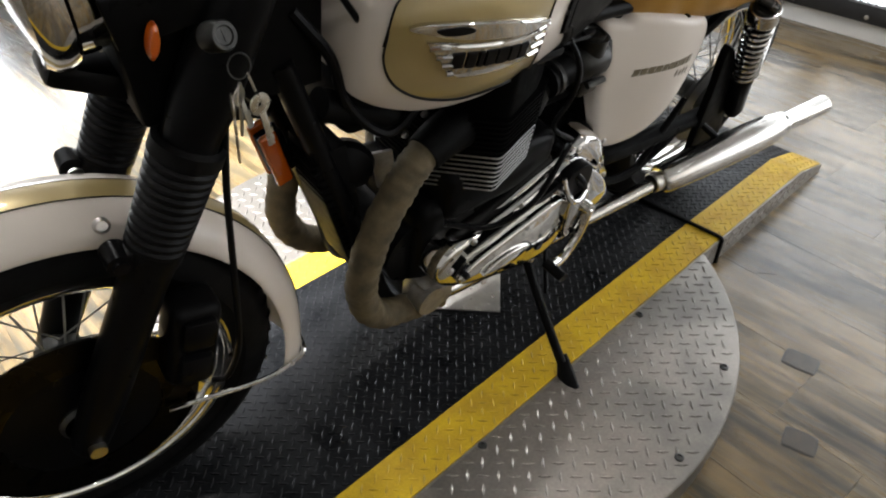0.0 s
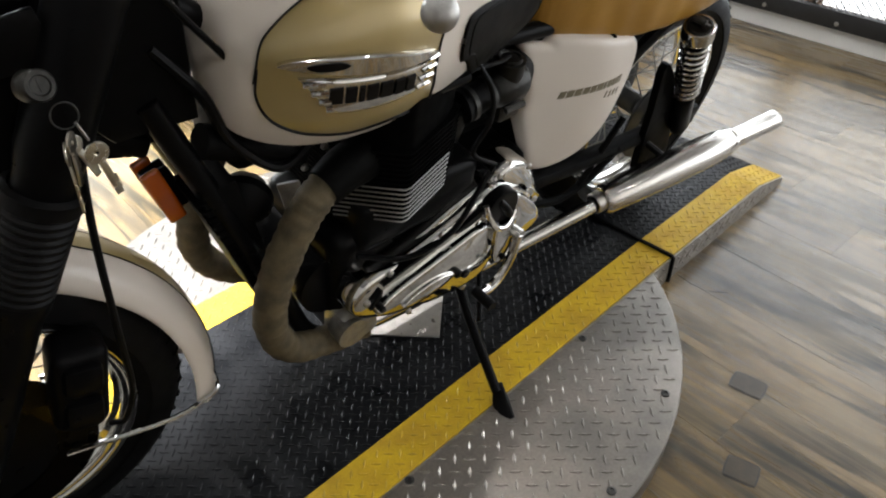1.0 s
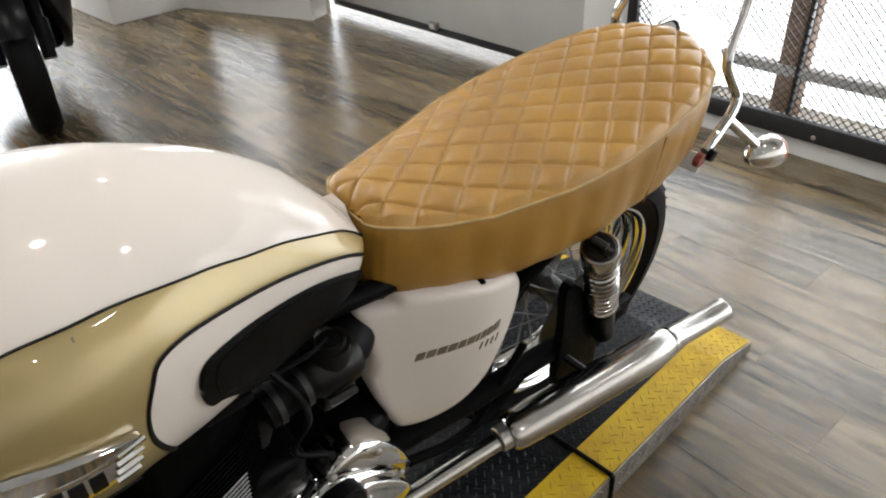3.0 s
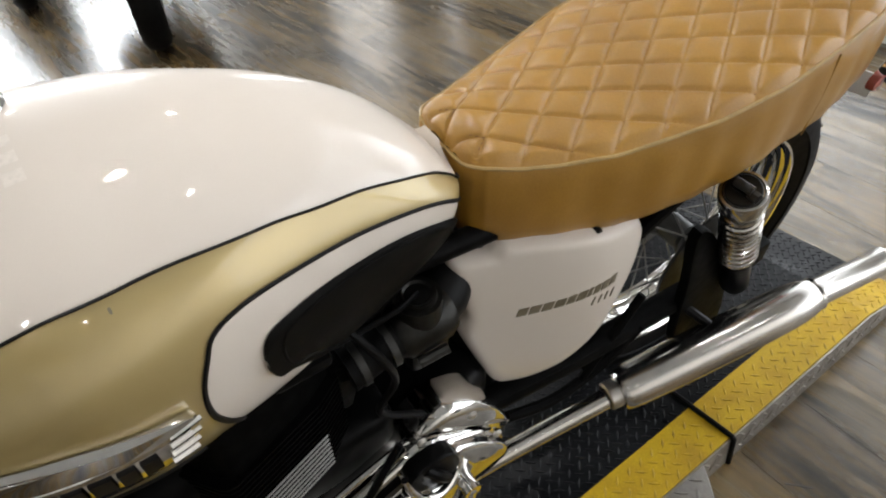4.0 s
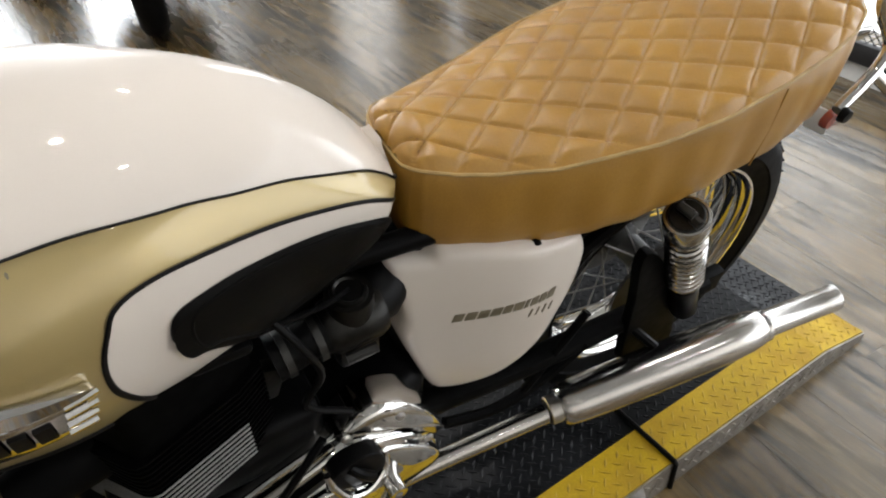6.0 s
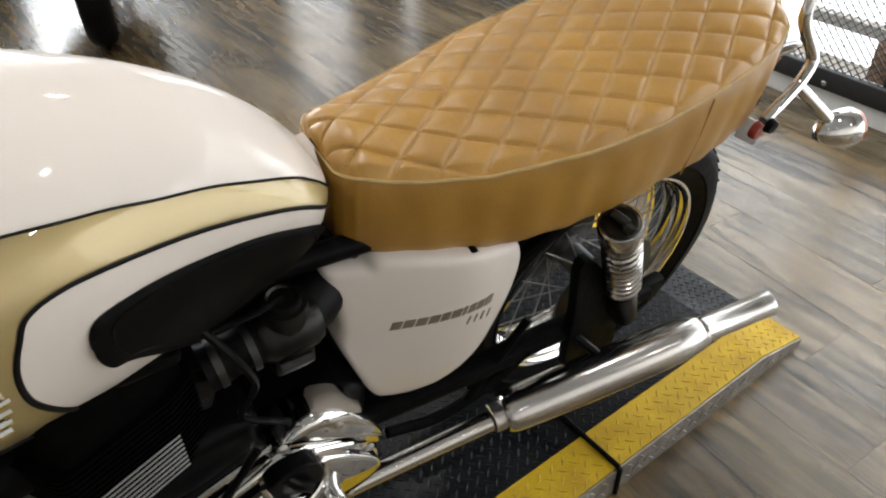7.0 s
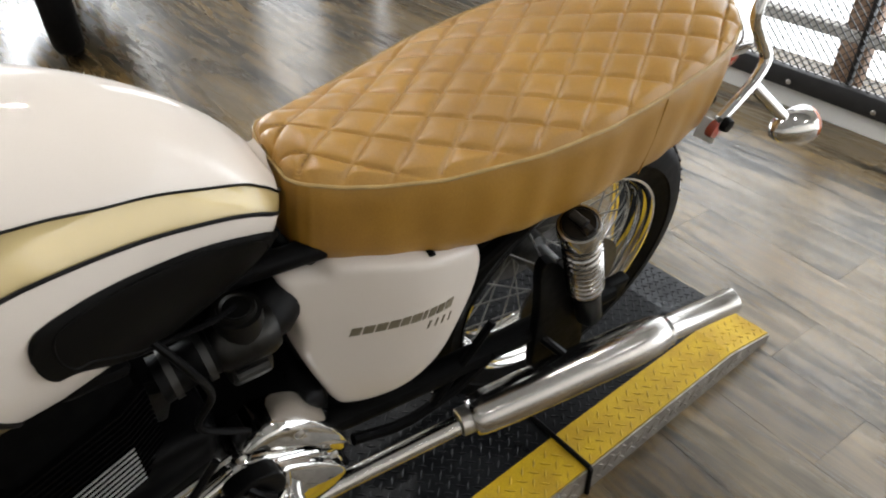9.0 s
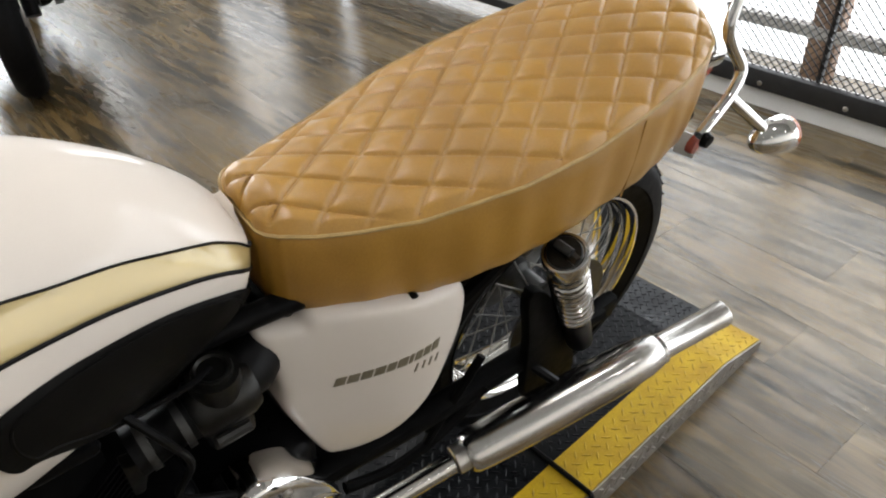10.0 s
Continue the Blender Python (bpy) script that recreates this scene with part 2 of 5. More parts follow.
def block(x0, x1, y0, y1, z0, z1, bevel=0.0, seg=2):
    bm = bmesh.new()
    bmesh.ops.create_cube(bm, size=1)
    for v in bm.verts:
        v.co = ((x0 + x1) / 2 + v.co.x * (x1 - x0), (y0 + y1) / 2 + v.co.y * (y1 - y0), (z0 + z1) / 2 + v.co.z * (z1 - z0))
    if bevel:
        bmesh.ops.bevel(bm, geom=bm.edges[:], offset=bevel, segments=seg, profile=0.5, affect="EDGES")
    bm.verts.index_update()
    out = [v.co.copy() for v in bm.verts], [tuple(v.index for v in f.verts) for f in bm.faces]
    bm.free()
    return out


def spline(points, per=6):
    """A smooth run through the points."""
    p = [Vector(q) for q in points]
    p = [2 * p[0] - p[1]] + p + [2 * p[-1] - p[-2]]
    out = []
    for a, b, c, d in zip(p, p[1:], p[2:], p[3:]):
        for k in range(per):
            t = k / per
            out.append(0.5 * (2 * b + (c - a) * t + (2 * a - 5 * b + 4 * c - d) * t * t + (3 * b - a - 3 * c + d) * t ** 3))
    return out + [p[-2]]


def tube(path, radius, n=12, caps=True, closed=False, flat=1.0):
    """A round bar along a path; radius may be one number or one for each point."""
    path = [Vector(p) for p in path]
    count = len(path)
    rad = radius if isinstance(radius, (list, tuple)) else [radius] * count
    verts, faces, side = [], [], None
    for i, p in enumerate(path):
        if closed:
            d = path[(i + 1) % count] - path[i - 1]
        else:
            d = path[min(i + 1, count - 1)] - path[max(i - 1, 0)]
        d.normalize()
        if side is None:
            side = d.orthogonal().normalized()
        side = (side - d * side.dot(d)).normalized()
        up = d.cross(side)
        for k in range(n):
            a = 2 * math.pi * k / n
            verts.append(p + rad[i] * (math.cos(a) * side + flat * math.sin(a) * up))
    for i in range(count if closed else count - 1):
        for k in range(n):
            a, b = i * n, (i + 1) % count * n
            faces.append((a + k, a + (k + 1) % n, b + (k + 1) % n, b + k))
    if caps and not closed:
        faces += [tuple(range(n))[::-1], tuple(range((count - 1) * n, count * n))]
    return verts, faces


def lathe(profile, n=32, a0=0.0, a1=360.0):
    """Turned about z. profile: rows of (radius, height)."""
    full = abs(a1 - a0) >= 360
    cols = n if full else n + 1
    verts, faces = [], []
    for r, h in profile:
        for k in range(cols):
            a = radians(a0 + (a1 - a0) * k / n)
            verts.append(Vector((r * math.cos(a), r * math.sin(a), h)))
    for i in range(len(profile) - 1):
        for k in range(n):
            b = (k + 1) % cols
            faces.append((i * cols + k, i * cols + b, (i + 1) * cols + b, (i + 1) * cols + k))
    return verts, faces


def aim(p, q):
    """A pose at p whose z axis points to q."""
    return Matrix.Translation(p) @ (Vector(q) - Vector(p)).to_track_quat("Z", "Y").to_matrix().to_4x4()


def slab(outline, y0, y1, bevel=0.0, bulge=0.0):
    """A plate with an outline in x and z, thick along y from y0 (outer) to y1, its outer rim rounded."""
    cx, cz = sum(p[0] for p in outline) / len(outline), sum(p[1] for p in outline) / len(outline)
    n = len(outline)
    rings = []
    steps = [(0.0, 1.0), (0.0, 0.0)] if not bevel else [(0.0, 1.0), (0.0, 0.35), (0.12, 0.15), (0.35, 0.04), (1.0, 0.0)]
    for inset, depth in steps:
        ring = []
        for i, (x, z) in enumerate(outline):
            tx, tz = outline[(i + 1) % n][0] - outline[i - 1][0], outline[(i + 1) % n][1] - outline[i - 1][1]
            ln = math.hypot(tx, tz) or 1
            nx, nz = tz / ln, -tx / ln
            if (cx - x) * nx + (cz - z) * nz < 0:
                nx, nz = -nx, -nz
            ring.append((x + nx * inset * bevel, y0 + depth * (y1 - y0 if not bevel else min(abs(y1 - y0), 3 * bevel) * (1 if y1 > y0 else -1)), z + nz * inset * bevel))
        rings.append(ring)
    if bevel:
        rings[0] = [(x, y1, z) for x, _, z in rings[0]]
    last = rings[-1]
    for f in (0.75, 0.5, 0.25):
        rings.append([(cx + (x - cx) * f, y - bulge * (1 - f * f) * (1 if y1 > y0 else -1), cz + (z - cz) * f) for x, y, z in last])
    verts = [v for ring in rings for v in ring]
    faces = []
    for k in range(len(rings) - 1):
        for i in range(n):
            j = (i + 1) % n
            faces.append((k * n + i, k * n + j, (k + 1) * n + j, (k + 1) * n + i))
    faces.append(tuple(range((len(rings) - 1) * n, len(rings) * n)))
    faces.append(tuple(range(n))[::-1])
    return verts, faces


def smooth_loop(points, per=5):
    p = [Vector((x, 0, z)) for x, z in points]
    n, out = len(p), []
    for i in range(n):
        a, b, c, d = p[i - 1], p[i], p[(i + 1) % n], p[(i + 2) % n]
        for k in range(per):
            t = k / per
            q = 0.5 * (2 * b + (c - a) * t + (2 * a - 5 * b + 4 * c - d) * t * t + (3 * b - a - 3 * c + d) * t ** 3)
            out.append((q.x, q.z))
    return out


def empty(name, m, label, category, group=""):
    ob = new(name)
    ob.empty_display_size = 0.1
    ob.matrix_world = m
    return tagged(ob, label, category, group)


# ---- the room ----
WX = 3.195         # the glazed wall's inner face at y = 1.5
WTURN = Matrix.Translation((WX, 1.5, 0)) @ pose(0, 0, 0, 0, 0, -2.5)   # wall frame: x out of the room, y along it


def wall_piece(name, x0, x1, y0, y1, z0, z1, material, label, category, kind="structure", bevel=0.004):
    v, f = moved(block(x0, x1, y0, y1, z0, z1, bevel), WTURN)
    return mesh_ob(name, v, f, material, None, label, kind=kind, category=category)


v, f = block(-4.2, 3.9, -4.2, 8.2, -0.12, -0.012)
floor = mesh_ob("floor", v, f, M_WOOD, None, "brown and grey wood-look vinyl plank floor", kind="structure", category="floor")
v, f = block(-4.2, 4.6, -4.2, 8.2, CEILING, CEILING + 0.15)
mesh_ob("ceiling", v, f, M_CEIL, None, "dark grey painted showroom ceiling with downlights", kind="structure", category="ceiling")
v, f = block(-4.35, -4.2, -4.2, 8.2, -0.1, CEILING)
mesh_ob("wall_front", v, f, M_WALLDIM, None, "plain pale grey painted showroom wall", kind="structure", category="wall")
nx0, nx1, nz0, nz1 = NEAR_OPENING
v, f = join(block(-4.35, 4.6, -3.65, -3.5, -0.1, nz0), block(-4.35, 4.6, -3.65, -3.5, nz1, CEILING), block(-4.35, nx0, -3.65, -3.5, nz0, nz1), block(nx1, 4.6, -3.65, -3.5, nz0, nz1))
# Glowing panel added out of view to fill the near side and chrome.
mesh_ob("backdrop", *block(nx0 - .1, nx1 + .1, -3.75, -3.72, nz0 - .1, nz1 + .1), M_NEARFILL, None, "pale frosted glazing behind the shop window", kind="structure", category="backdrop")
mesh_ob("wall_near", v, f, M_WALL, None, "plain pale grey painted showroom wall", kind="structure", category="wall")
fx0, fx1, fz0, fz1 = FAR_WINDOW
v, f = join(block(-4.35, 4.6, 8.2, 8.35, -0.1, fz0), block(-4.35, 4.6, 8.2, 8.35, fz1, CEILING), block(-4.35, fx0, 8.2, 8.35, fz0, fz1), block(fx1, 4.6, 8.2, 8.35, fz0, fz1))
for k in range(4):
    xa = fx0 + (fx1 - fx0) * k / 3
    mesh_ob("window_post", *block(xa - .025, xa + .025, 8.21, 8.27, fz0, fz1, .004), M_WALL, None, "white frame post of the high window", kind="structure", category="window frame")
mesh_ob("backdrop", *block(fx0 - .1, fx1 + .1, 8.40, 8.42, fz0 - .1, fz1 + .1), M_DAY, None, "bright daylight outside the high window", kind="structure", category="backdrop")
mesh_ob("wall_far", v, f, M_WALL, None, "plain white painted showroom wall", kind="structure", category="wall")

wall_piece("wall_plinth", 0.0, 0.16, -6.0, 0.23, -0.05, 0.078, M_WALL, "low white painted plinth under the mesh screen", "plinth")
wall_piece("wall_glazed_head", 0.0, 0.16, -6.0, 0.23, 2.3, CEILING, M_WALL, "white painted wall above the mesh screen", "wall")
wall_piece("wall_pier", 0.0, 0.16, 0.23, 0.47, -0.05, CEILING, M_WALL, "white painted pier beside the garage door", "wall")
wall_piece("wall_door_head", 0.0, 0.16, 0.47, 2.47, 2.6, CEILING, M_WALL, "white painted wall above the garage door", "wall")
wall_piece("backdrop", 0.45, 0.50, -7.0, 8.0, -0.05, 3.3, M_DAY, "bright daylight outside the glazing", "backdrop", "structure")
# the wall beyond the door turns inward, with a low window in it
BAY = Matrix.Translation((3.10, 3.97, 0)) @ pose(0, 0, 0, 0, 0, 19.7)   # bay frame: x out of the room, y along it
BAY_Y0, BAY_Y1, BAY_Z0, BAY_Z1 = 0.20, 0.93, 0.115, 1.60
v, f = moved(join(block(0.0, 0.16, -0.06, 1.05, -0.05, BAY_Z0), block(0.0, 0.16, -0.06, 1.05, BAY_Z1, CEILING), block(0.0, 0.16, -0.06, BAY_Y0, BAY_Z0, BAY_Z1), block(0.0, 0.16, BAY_Y1, 1.05, BAY_Z0, BAY_Z1)), BAY)
mesh_ob("wall_bay", v, f, M_WALL, None, "white painted wall with a low window", kind="structure", category="wall")
v, f = block(2.80, 2.96, 4.95, 8.3, -0.05, CEILING)
mesh_ob("wall_side", v, f, M_WALL, None, "plain white painted showroom wall", kind="structure", category="wall")

# ---- the turntable and its deck ----
DECK_Z, Y0, Y1 = 0.072, 0.600, 1.245     # top of the deck, its near and far edges
STRIPE = 0.088
DISC = (0.826, 0.965, 0.662)


def lug(x, y, z, turn, size=0.0152, width=0.0040, height=0.0026):
    c, s = math.cos(turn), math.sin(turn)
    pts = [(-size, 0, 0), (0, -width, 0), (size, 0, 0), (0, width, 0), (-size * 0.45, 0, height), (size * 0.45, 0, height)]
    v = [(x + a * c - b * s, y + a * s + b * c, z + h) for a, b, h in pts]
    return v, [(0, 1, 4), (1, 5, 4), (1, 2, 5), (2, 3, 5), (3, 4, 5), (3, 0, 4)]


def lugs(keep, height_at, pitch=0.0262, rise=0.0022, size=0.0135, width=0.0033):
    """Raised bars in a basket weave, set at 45 degrees to the deck."""
    verts, faces = [], []
    for i in range(-110, 130):
        for j in range(-110, 130):
            u, w = i * pitch, j * pitch
            x, y = 0.8 + (u + w) * 0.7071, 0.9 + (w - u) * 0.7071
            if not keep(x, y):
                continue
            v, f = lug(x, y, height_at(x, y), radians(-45 if (i + j) % 2 else 45), size, width, rise)
            n = len(verts)
            verts += v
            faces += [tuple(k + n for k in q) for q in f]
    return verts, faces


cx, cy, cr = DISC
turntable = empty("turntable", pose(0, 0, 0), "round aluminium tread plate turntable set on the floor", "turntable")
DISC_Z = 0.068
v, f = moved(lathe([(0.0, 0.0), (cr - 0.004, 0.0), (cr - 0.002, DISC_Z - 0.004), (cr - 0.004, DISC_Z - 0.001), (cr - 0.007, DISC_Z), (0.0, DISC_Z)], 128), Matrix.Translation((cx, cy, 0)))
mesh_ob("disc", v, f, M_PLATE, turntable, "worn silver aluminium tread plate")
v, f = lugs(lambda x, y: (x - cx) ** 2 + (y - cy) ** 2 < (cr - 0.02) ** 2 and not Y0 - 0.012 < y < Y1 + 0.012, lambda x, y: DISC_Z)
mesh_ob("tread_pattern", v, f, M_PLATE, turntable, "raised aluminium tread bars", smooth=False, kind="stuff")
for bx, by in ((1.085, 0.586), (1.078, 0.386), (0.830, 0.336), (0.603, 0.590), (0.56, 1.36), (0.95, 1.47)):
    v, f = moved(join(lathe([(0.0, 0.0), (0.0085, 0.0), (0.0085, 0.0022), (0.0065, 0.0032), (0.0045, 0.0032), (0.004, 0.001), (0.0, 0.001)], 14)), Matrix.Translation((bx, by, DISC_Z)))
    mesh_ob("bolt", v, f, M_HUB, turntable)


def deck_z(x):
    """The deck is level, then falls to a thin lip behind the bike."""
    if x < 1.452:
        return DECK_Z
    if x < 1.90:
        return DECK_Z - 0.006 * (x - 1.452) / 0.448
    return max(0.022, DECK_Z - 0.006 - (x - 1.90) / 0.16 * 0.042)


def deck_run(xs, y0, y1, drop=0.0, lift=0.0):
    v = []
    for x in xs:
        z = deck_z(x) - drop
        v += [(x, y0, 0.0), (x, y0, z + lift), (x, y1, z + lift), (x, y1, 0.0)]
    f = []
    for i in range(len(xs) - 1):
        for k in range(3):
            f.append((i * 4 + k, i * 4 + k + 1, i * 4 + k + 5, i * 4 + k + 4))
    f += [(0, 1, 2, 3), tuple(range(len(xs) * 4 - 4, len(xs) * 4))[::-1]]
    return v, f


deck = empty("motorcycle_deck", pose(0, 0, 0), "long black tread plate deck with yellow painted edges on the turntable", "ramp")
FRONT_X = [-1.0, 0.0, 1.4455]
REAR_X = [1.4535, 1.6, 1.90, 1.98, 2.06]
for xs, nm in ((FRONT_X, "deck_plate"), (REAR_X, "ramp_plate")):
    v, f = deck_run(xs, Y0 + STRIPE, Y1 - STRIPE)
    mesh_ob(nm, v, f, M_DECK, deck, "black painted tread plate", smooth=False)
    for a, b in ((Y0, Y0 + STRIPE), (Y1 - STRIPE, Y1)):
        v, f = deck_run(xs, a + 0.0008, b - 0.0008)
        mesh_ob("edge_stripe", v, f, M_YELLOW, deck, "yellow painted edge, scuffed", smooth=False)
for yy in (Y0, Y1):
    sgn = -1 if yy == Y0 else 1
    v, f = deck_run(REAR_X, yy + sgn * 0.0005, yy + sgn * 0.004, drop=0.003)
    mesh_ob("side_skirt", v, f, M_BARE, deck, "bare worn metal skirt")
    v, f = deck_run([-1.0, 0.2, 1.4455], yy + sgn * 0.0005, yy + sgn * 0.004, drop=0.003)
    mesh_ob("side_skirt", v, f, M_BARE, deck, "bare worn metal skirt")
on_deck = lambda x: -0.55 < x < 2.05 and not 1.436 < x < 1.463
v, f = lugs(lambda x, y: on_deck(x) and Y0 + STRIPE + 0.007 < y < Y1 - STRIPE - 0.007, lambda x, y: deck_z(x), 0.0170, 0.0015, 0.0108, 0.0027)
mesh_ob("tread_pattern", v, f, M_DECK, deck, "black tread bars", smooth=False, kind="stuff")
v, f = lugs(lambda x, y: on_deck(x) and (Y0 + 0.01 < y < Y0 + STRIPE - 0.01 or Y1 - STRIPE + 0.01 < y < Y1 - 0.01), lambda x, y: deck_z(x), 0.0205, 0.0012, 0.0115, 0.0028)
mesh_ob("tread_pattern", v, f, M_YELLOWWORN, deck, "worn yellow tread bars", smooth=False, kind="stuff")
# the skirt is tread plate as well
verts, faces = [], []
for i in range(-60, 90):
    for j in range(-60, 90):
        x, z = 1.4 + (i + j) * 0.0235 * 0.7071, 0.036 + (j - i) * 0.0235 * 0.7071
        if not (0.9 < x < 2.0 and 0.012 < z < deck_z(x) - 0.014) or 1.43 < x < 1.47:
            continue
        lv, lf = lug(x, z, 0.0, radians(-45 if (i + j) % 2 else 45))
        n = len(verts)
        verts += [(a, Y0 - 0.0035 - h, b) for a, b, h in lv]
        faces += [tuple(k + n for k in q) for q in lf]
mesh_ob("tread_pattern", verts, faces, M_BARE, deck, "bare metal tread bars", smooth=False, kind="stuff")
# the strap in the joint between deck and ramp
strap = tube([(1.4495, Y0 - 0.0065, 0.0), (1.4495, Y0 - 0.0065, DECK_Z - 0.002), (1.4495, Y0 - 0.003, DECK_Z + 0.0025), (1.4495, Y0 + 0.01, DECK_Z + 0.003), (1.4495, Y1 + 0.002, DECK_Z + 0.003)], 0.0052, 8)
mesh_ob("joint_strap", *strap, M_RUBBER, None, "black rubber strap across the deck joint", category="strap")
# polished sheet lying under the engine
sheet = moved(block(-0.088, 0.088, -0.098, 0.098, 0.0, 0.003, 0.001), pose(0.872, 0.925, DECK_Z + 0.0025, 0, 0, 42))
mesh_ob("metal_sheet", *sheet, M_STEEL, None, "small bright metal sheet lying on the deck", category="sheet", smooth=False)

# ---- the motorcycle ----
BIKE = Matrix.Translation((1.0, 0.905, DECK_Z)) @ pose(0, 0, 0, 0, 0, -3) @ pose(0, 0, 0, 11) @ Matrix.Translation((-1.0, 0, 0))
bike = empty("motorcycle", BIKE, "cream and gold classic motorcycle with tan seat, on side stand", "motorcycle")


def part(name, piece, material, parent=bike, label="", smooth=True, sharp=35):
    return mesh_ob(name, piece[0], piece[1], material, parent, label, smooth, sharp=sharp)


# fuel tank: its upper and lower lines, half width and widest height along x
TX = [0.478, 0.486, 0.497, 0.54, 0.6, 0.68, 0.78, 0.885, 0.955, 0.998, 1.016, 1.026, 1.033]
TZT = [0.7797, 0.8103, 0.8355, 0.8723, 0.8969, 0.9124, 0.9048, 0.8694, 0.826, 0.7824, 0.7581, 0.7474, 0.7403]
TW = [0.0435, 0.0799, 0.1063, 0.1371, 0.1639, 0.175, 0.1521, 0.1204, 0.1015, 0.09, 0.0724, 0.046, 0.016]
TZB = [0.7208, 0.6999, 0.6801, 0.656, 0.6463, 0.644, 0.6404, 0.6453, 0.6629, 0.6833, 0.7072, 0.7316, 0.7538]
TZM = [0.7654, 0.7744, 0.7832, 0.787, 0.7867, 0.787, 0.7838, 0.771, 0.7576, 0.7469, 0.7461, 0.7436, 0.7414]


TANK_Y, SEAT_Y = 0.0056, -0.0086     # the tank and the seat sit a little off the centre line


def smooth_interp(x, xs, ys):
    """Interpolation with soft joins."""
    h = 0.03 * min(1.0, max(0.08, min(x - xs[0], xs[-1] - x) / 0.07))
    return float(np.mean(np.interp(x + np.linspace(-h, h, 9), xs, ys)))


def tank_section(x):
    return [smooth_interp(x, TX, a) for a in (TZT, TW, TZB, TZM)]


def tank_half(x, z):
    zt, w, zb, zm = tank_section(x)
    if z > zm:
        u = min((z - zm) / (zt - zm), 1)
        return w * (1 - u ** 2.2) ** 0.5
    u = min((zm - z) / (zm - zb), 1)
    return w * (1 - .30 * u ** 2.5)


def tank_mesh():
    xs = [.481 + (1.031 - .481) * (0.5 - 0.5 * math.cos(math.pi * i / 60)) for i in range(61)]
    m = 44
    verts, faces = [], []
    for x in xs:
        zt, w, zb, zm = tank_section(x)
        ring = []
        for k in range(m + 1):
            t = k / m
            if t < 0.28:
                z = zb + (zm - zb) * (t / 0.28)
            else:
                z = zm + (zt - zm) * math.sin((t - 0.28) / 0.72 * math.pi / 2)
            y = tank_half(x, z) if k < m else 0.0
            nose = 1 - .30 * max(0.0, (.496 - x) / .015) ** 2
            ring.append((y * nose, zm + (z - zm) * nose))
        left = [(x, TANK_Y - y, z) for y, z in ring]
        right = [(x, TANK_Y + y, z) for y, z in ring[:-1]][::-1]
        low = [(x, TANK_Y + y, zm + (zb - zm) * (1 - .30 * max(0.0, (.496 - x) / .015) ** 2) + 0.012) for y in (w * 0.55, 0.0, -w * 0.55)]
        verts += left + right + low
    n = len(verts) // 61
    for i in range(60):
        for k in range(n):
            a, b = i * n + k, i * n + (k + 1) % n
            faces.append((a, b, b + n, a + n))
    faces += [tuple(range(n)), tuple(range(60 * n, 61 * n))[::-1]]
    return verts, faces


tank = part("fuel_tank", tank_mesh(), M_WHITE, label="glossy cream white fuel tank with gold panels", sharp=50)


def on_tank(x, z, side, lift):
    """A place on the tank's flank, lifted off it."""
    y = tank_half(x, z)
    e = 0.002
    nx, nz = -(tank_half(x + e, z) - tank_half(x - e, z)) / (2 * e), -(tank_half(x, z + e) - tank_half(x, z - e)) / (2 * e)
    k = 1 / math.sqrt(1 + nx * nx + nz * nz)
    return Vector((x + nx * k * lift, TANK_Y + side * (y + k * lift), z + nz * k * lift))


def tank_patch(outline, side, lift, cells=90, rows=False):
    """A skin over the tank inside an outline in x and z, scanned along x (or z: rows), its rim let down to the paint."""
    pts = [(z, x) for x, z in outline] if rows else outline
    us = [p[0] for p in pts]
    u0, u1 = min(us) + 1e-4, max(us) - 1e-4
    n = len(pts)
    cols = []
    for i in range(cells + 1):
        u = u0 + (u1 - u0) * (0.5 - 0.5 * math.cos(math.pi * i / cells))
        vs = []
        for a in range(n):
            (ua, va), (ub, vb) = pts[a], pts[(a + 1) % n]
            if (ua - u) * (ub - u) <= 0 and ua != ub:
                vs.append(va + (vb - va) * (u - ua) / (ub - ua))
        cols.append((u, min(vs), max(vs)))
    m = 20
    verts, faces = [], []
    for u, va, vb in cols:
        for k in range(m + 1):
            t = k / m
            edge = min(t, 1 - t, 0.08) / 0.08
            w = va + (vb - va) * t
            x, z = (w, u) if rows else (u, w)
            verts.append(on_tank(x, z, side, lift * (0.2 + 0.8 * math.sqrt(edge)) if lift > 0.002 else lift))
    for i in range(cells):
        for k in range(m):
            a = i * (m + 1) + k
            faces.append((a, a + 1, a + m + 2, a + m + 1))
    return verts, faces


UPPER = [(0.5096, 0.7672), (0.5166, 0.8023), (0.532, 0.8235), (0.5687, 0.8483), (0.602, 0.8595), (0.6401, 0.8679), (0.6806, 0.8716), (0.7469, 0.8664), (0.8076, 0.8536), (0.853, 0.8398), (0.9078, 0.8213), (0.9702, 0.7904), (1.0022, 0.7663), (1.0244, 0.7426)]
LOWER = [(1.0184, 0.7244), (1.0016, 0.7483), (0.9635, 0.7722), (0.8929, 0.7997), (0.8315, 0.8156), (0.7821, 0.8238), (0.7513, 0.8202), (0.7389, 0.8042), (0.7289, 0.7798), (0.7264, 0.7507), (0.7321, 0.722), (0.7511, 0.6655)]
BELLY = [(0.6802, 0.6749), (0.6255, 0.6726), (0.5837, 0.6808), (0.5501, 0.6935), (0.5241, 0.7166), (0.5113, 0.7483), (0.5128, 0.7843)]


def line2(points, per=8):
    return [(p.x, p.z) for p in spline([(x, 0, z) for x, z in points], per)]


